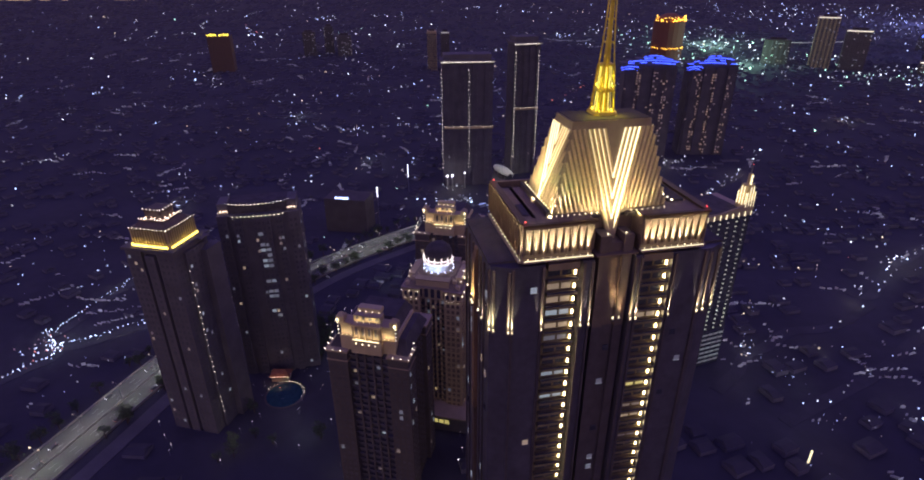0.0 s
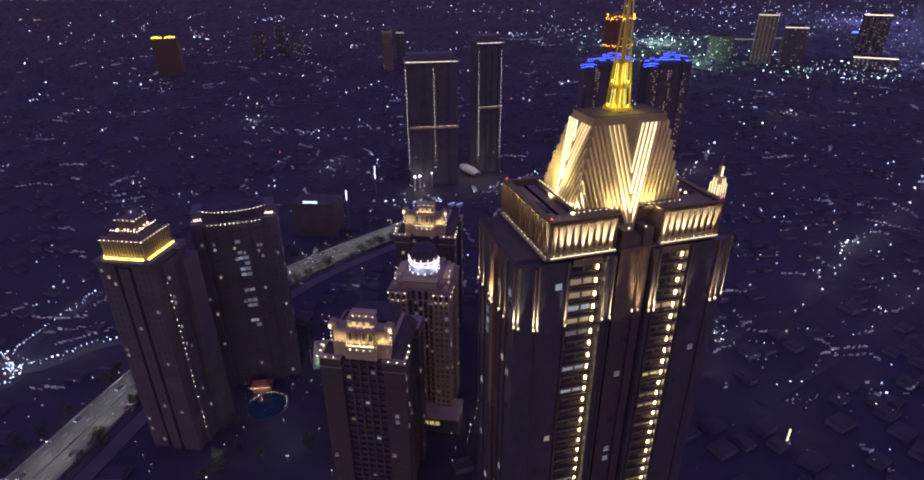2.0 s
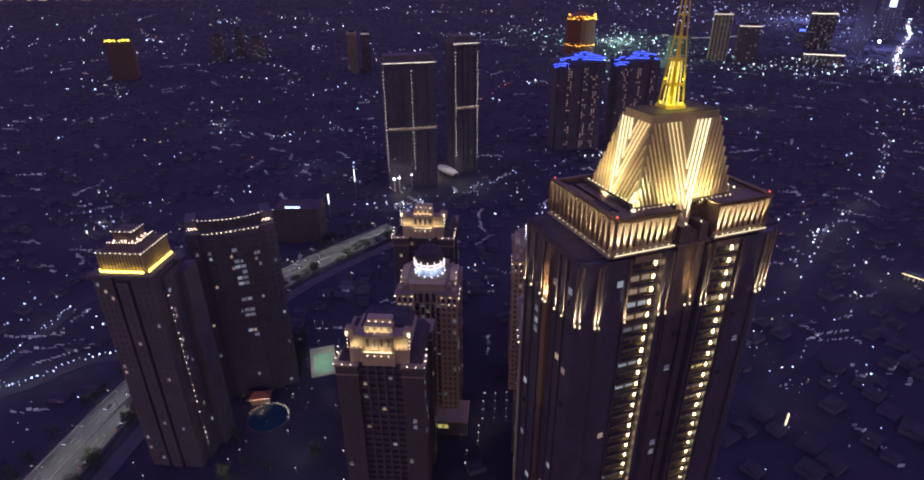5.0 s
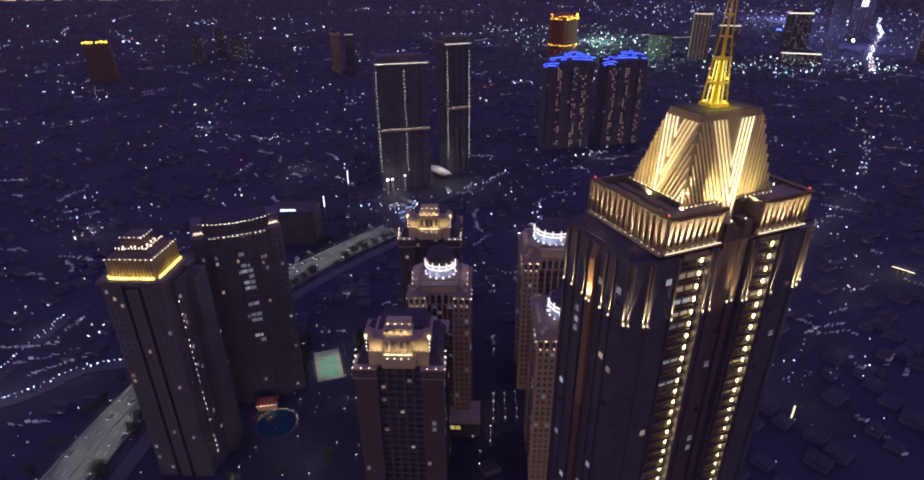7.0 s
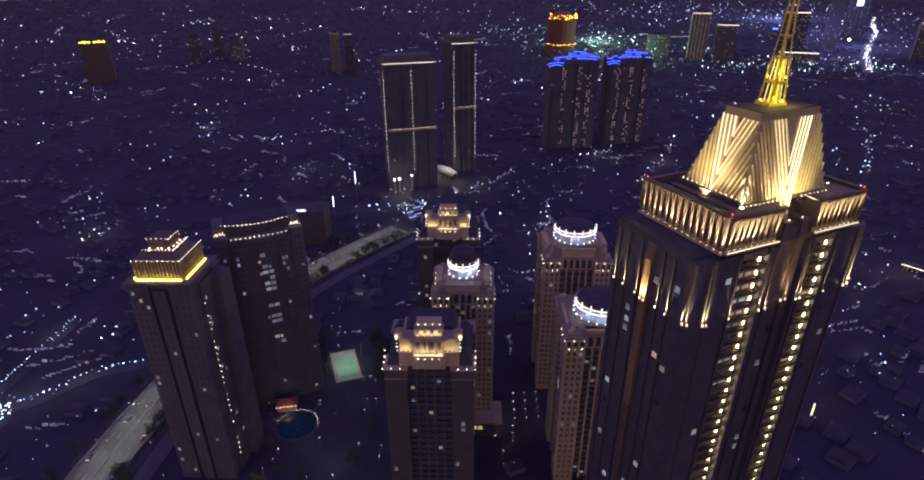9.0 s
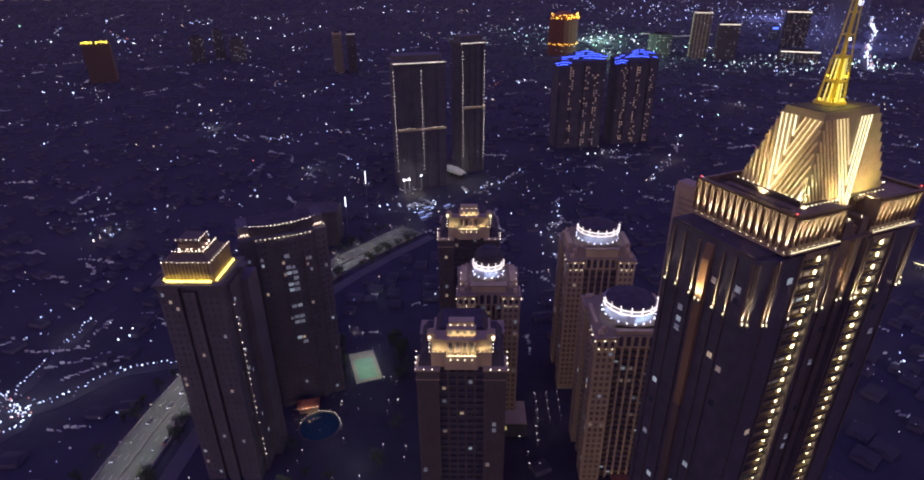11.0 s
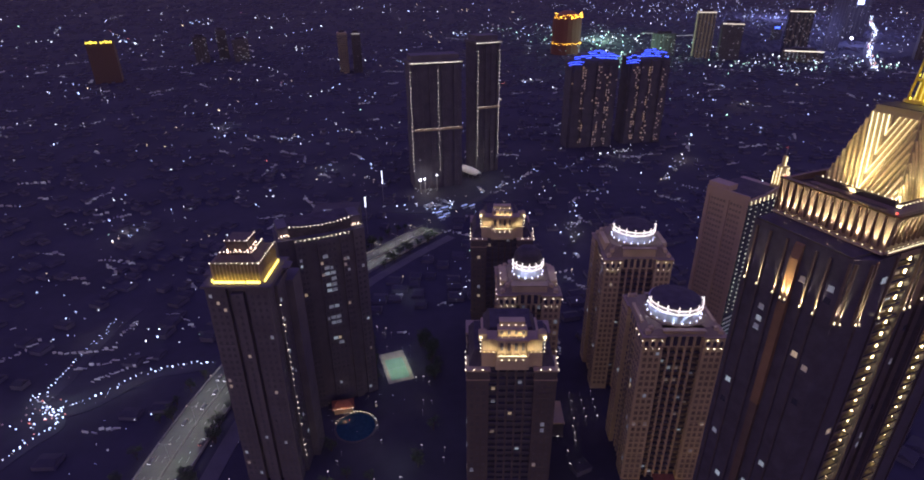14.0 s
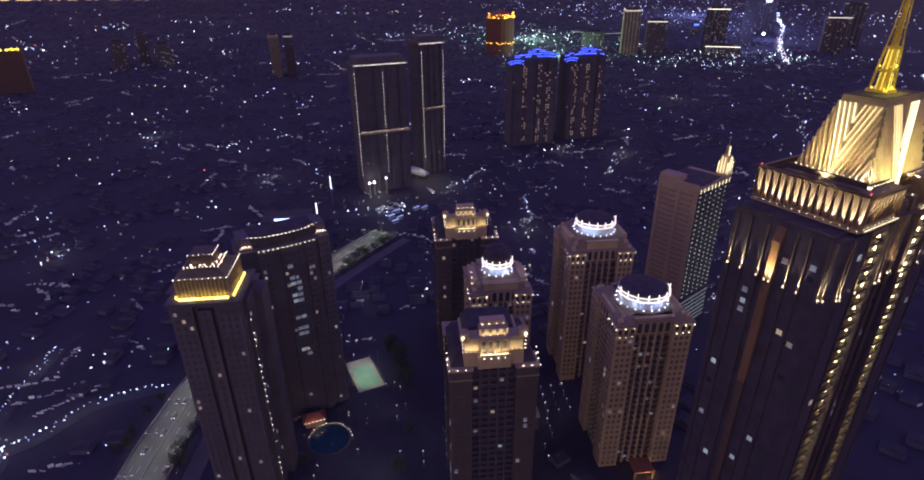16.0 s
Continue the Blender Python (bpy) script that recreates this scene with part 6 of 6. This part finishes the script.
# porch and yard lamps near, larger floodlights and signs farther out
for i in range(900):
    a = math.radians(rd.uniform(-56, 58))
    dist = 230 * math.exp(rd.random() ** 0.85 * 3.0)
    x, y = dist * math.sin(a) - 40, dist * math.cos(a)
    if dist < 800 and not free(x, y):
        continue
    r = (0.19 + dist * 0.00064) * rd.choice((0.55, 0.7, 0.9, 1.1, 1.2, 1.6))
    dot(kind_of(), x, y, rd.uniform(3, 9) + dist * 0.002, r)
# bright corners: markets, petrol stations, lit compounds
for i in range(150):
    a = math.radians(rd.uniform(-54, 56))
    dist = 330 * math.exp(rd.random() * 2.5)
    cx, cy = dist * math.sin(a) - 40, dist * math.cos(a)
    k = kind_of()
    sp = 4 + dist * 0.009
    for q in range(rd.randrange(3, 9)):
        x, y = cx + rd.gauss(0, sp), cy + rd.gauss(0, sp * 1.6)
        if dist > 800 or free(x, y):
            dot(k if rd.random() < 0.8 else kind_of(), x, y, rd.uniform(2, 8), (0.22 + dist * 0.0009) * rd.uniform(0.4, 1.4))
# streets: rows of lamps with even gaps
for i in range(85):
    a = math.radians(rd.uniform(-54, 56))
    dist = 300 * math.exp(rd.random() * 2.55)
    x, y = dist * math.sin(a) - 40, dist * math.cos(a)
    th = rd.uniform(0, math.pi)
    n = rd.randrange(3, 13)
    gap = 9 + dist * 0.012
    k = kind_of()
    for q in range(n):
        th += rd.uniform(-0.15, 0.15)
        x += math.cos(th) * gap * rd.uniform(0.6, 1.3)
        y += math.sin(th) * gap * rd.uniform(0.8, 2.0)
        if dist > 800 or free(x, y):
            dot(k if rd.random() < 0.7 else kind_of(), x, y, 6, (0.22 + dist * 0.0008) * rd.uniform(0.6, 1.1))
# the bright shop street and its crossing: beads of lamps with even gaps
for l, gap, full in ((LANES[0], 2.7, 0.8), (LANES[1], 3.0, 1.0), (LANES[2], 3.2, 0.45)):
    total = sum(math.dist(p, q) for p, q in zip(l, l[1:]))
    run = 0.0
    for p, q in zip(l, l[1:]):
        L = math.dist(p, q)
        k = 0.0
        while k < L:
            if (run + k) / total < full and rd.random() < 0.94:
                side = rd.uniform(1.2, 1.8) if rd.random() < 0.85 else -1.6
                nx, ny = -(q[1] - p[1]) / L, (q[0] - p[0]) / L
                x, y = p[0] + (q[0] - p[0]) * k / L + nx * side, p[1] + (q[1] - p[1]) * k / L + ny * side
                dot(rd.choice("sssssbw"), x, y, rd.uniform(3.4, 4.4), rd.choice((0.3, 0.38, 0.45, 0.55)))
                if rd.random() < 0.25:
                    dot(rd.choice("sbyr"), x + rd.gauss(0, 2.5), y + rd.gauss(0, 2.5), rd.uniform(1, 4), rd.uniform(0.15, 0.3))
            k += gap * rd.uniform(0.85, 1.15)
        run += L
for q in range(46):
    dot(rd.choice("sssbrrw"), -272 + rd.gauss(0, 6.5), 301 + rd.gauss(0, 8), rd.uniform(1, 5), rd.uniform(0.3, 0.6))
# lamps along the named streets
for l, n in zip(BACK, (22, 30, 12, 14, 26, 190, 34, 30)):
    for q in range(n):
        t = rd.random() * (len(l) - 1)
        i = min(int(t), len(l) - 2)
        t -= i
        x, y = l[i][0] + (l[i + 1][0] - l[i][0]) * t, l[i][1] + (l[i + 1][1] - l[i][1]) * t
        far = math.hypot(x, y)
        if far < 600 and rd.random() < 0.3:
            chain(x, y, rd.uniform(0, 3.1), rd.randrange(3, 8), 3.0)
        dot(rd.choice("wswyb" if n != 190 else "sswwwyr"), x + rd.uniform(-5, 5) * (1 if n != 190 else 1.6), y + rd.uniform(-5, 5), rd.uniform(2, 6), (0.25 + far * 0.0009) * rd.uniform(0.6, 1.2))
# the bright green-white district far behind the blue crowns, the malls before the offices
for q in range(330):
    x, y = rd.uniform(480, 980), rd.uniform(1150, 2300)
    dot(rd.choice("gwgwbw"), x, y, rd.uniform(5, 25), rd.uniform(0.8, 2.4))
for q in range(150):
    dot(rd.choice("wwbg"), rd.uniform(880, 1240), rd.uniform(1120, 1300), rd.uniform(3, 16), rd.uniform(0.7, 2.0))
for q in range(520):
    dot(rd.choice("bbwb"), rd.uniform(1200, 2600), rd.uniform(1500, 3200), rd.uniform(5, 60), rd.uniform(1.0, 3.0))
for q in range(12):
    dot(rd.choice("wwb"), -12 + rd.gauss(0, 10), 594 + rd.gauss(0, 6), rd.uniform(2, 7), rd.uniform(0.3, 0.7))
for q in range(16):
    dot("w", 258 + rd.gauss(0, 16), 684 + rd.gauss(0, 7), rd.uniform(2, 8), rd.uniform(0.6, 1.2))
for q in range(34):
    dot(rd.choice("wwyr"), -190 + 120 * rd.random(), 250 + 30 * rd.random(), 3, 0.2)
# lit yards, stations and markets
YARDS = [(185, 305), (189, 285), (194, 270), (198, 236), (363, 415), (347, 354), (397, 389), (-115, 700), (-16, 543), (4, 556), (102, 457), (222, 820), (606, 894), (319, 620), (-275, 942), (-164, 847), (-300, 551)]
for x, y in YARDS:
    far = math.hypot(x, y)
    for q in range(rd.randrange(7, 13)):
        dot(rd.choice("wwbbys"), x + rd.gauss(0, 4 + far * 0.008), y + rd.gauss(0, 6 + far * 0.012), rd.uniform(2, 7), (0.18 + far * 0.0006) * rd.choice((0.5, 0.7, 1.0, 1.3)))
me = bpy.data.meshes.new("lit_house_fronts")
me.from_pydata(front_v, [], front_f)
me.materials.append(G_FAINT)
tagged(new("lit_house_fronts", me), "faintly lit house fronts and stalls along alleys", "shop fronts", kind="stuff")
for k, m, nm in (("w", G_CITY_W, "white"), ("b", G_CITY_B, "blue-white"), ("y", G_CITY_Y, "warm"), ("r", G_CITY_R, "red"), ("g", G_CITY_G, "greenish"), ("s", G_SHOP, "bright shop-front")):
    scatter("city_lights", "countless small %s lamps spread over the night city" % nm, "city lights", pts[k][0], pts[k][1], m)
big = [((1419, 1500, 30), 7.0, "w"), ((-17.5, 600, 15), 2.0, "w"), ((-12, 602, 15), 2.0, "w"), ((2, 605, 17), 1.5, "w")]
for (x, y, z), r, k in big:
    e = thing("floodlight_mast", x, y, 0, 0, "tall mast with a dazzling white floodlight", "floodlight")
    part("mast", one(loft, [circle(0.8, 0, 8), circle(0.5, z, 8)]), M_STEEL, e)
    put("lamp", bulb_mesh("flood_globe", r * 0.6, glow("dazzling_lamp", (0.8, 0.82, 1.0), 10, True, 0.0)), e, 0, 0, z)

# added lights without fixtures, in place of the far districts' blue and green haze
for x, y, z, w in ((1500, 1560, 90, 700000), (1750, 1850, 90, 1000000), (2000, 2500, 120, 2500000), (1250, 1420, 60, 200000), (700, 1500, 30, 400000), (800, 1900, 40, 500000)):
    d = bpy.data.lights.new("district_floodlight", "POINT")
    d.energy, d.color, d.shadow_soft_size = w, (0.30, 0.33, 1.0) if x > 1000 else (0.5, 1.0, 0.75), 4
    new("district_floodlight", d).location = (x, y, z)

# pools of light from single lamps in yards and streets
rp = random.Random(4)
for x, y, w in ((166, 262, 900), (200, 268, 700), (232, 300, 900), (286, 350, 1500), (330, 385, 1500), (396, 434, 2200), (250, 250, 700), (455, 475, 2000), (300, 300, 900), (350, 335, 1200), (176, 225, 500), (330, 640, 5000), (66, 385, 900), (115, 482, 1200), (258, 678, 5000), (-10, 592, 6500), (56, 612, 2600),
                (-281, 310, 2600), (-262, 312, 1600), (-235, 322, 1300), (-272, 380, 1300), (382, 334, 1500), (-98, 240, 500), (-70, 270, 500), (190, 210, 500), (75, 600, 2500), (-60, 385, 1500), (187, 296, 1500), (363, 415, 3000), (-115, 700, 5000), (-8, 550, 3500), (102, 457, 2000), (606, 894, 8000), (-275, 942, 6000), (-300, 551, 3000), (5, 235, 500), (-45, 238, 700), (-5, 190, 500), (-85, 225, 900), (-120, 215, 700), (-60, 200, 700)):
    d = bpy.data.lights.new("yard_light", "POINT")
    d.energy, d.color, d.shadow_soft_size = w * 0.55, rp.choice(((1, 0.9, 0.8), (0.8, 0.88, 1.0), (1, 0.8, 0.6))), 0.5
    new("yard_light", d).location = (x, y, 9)
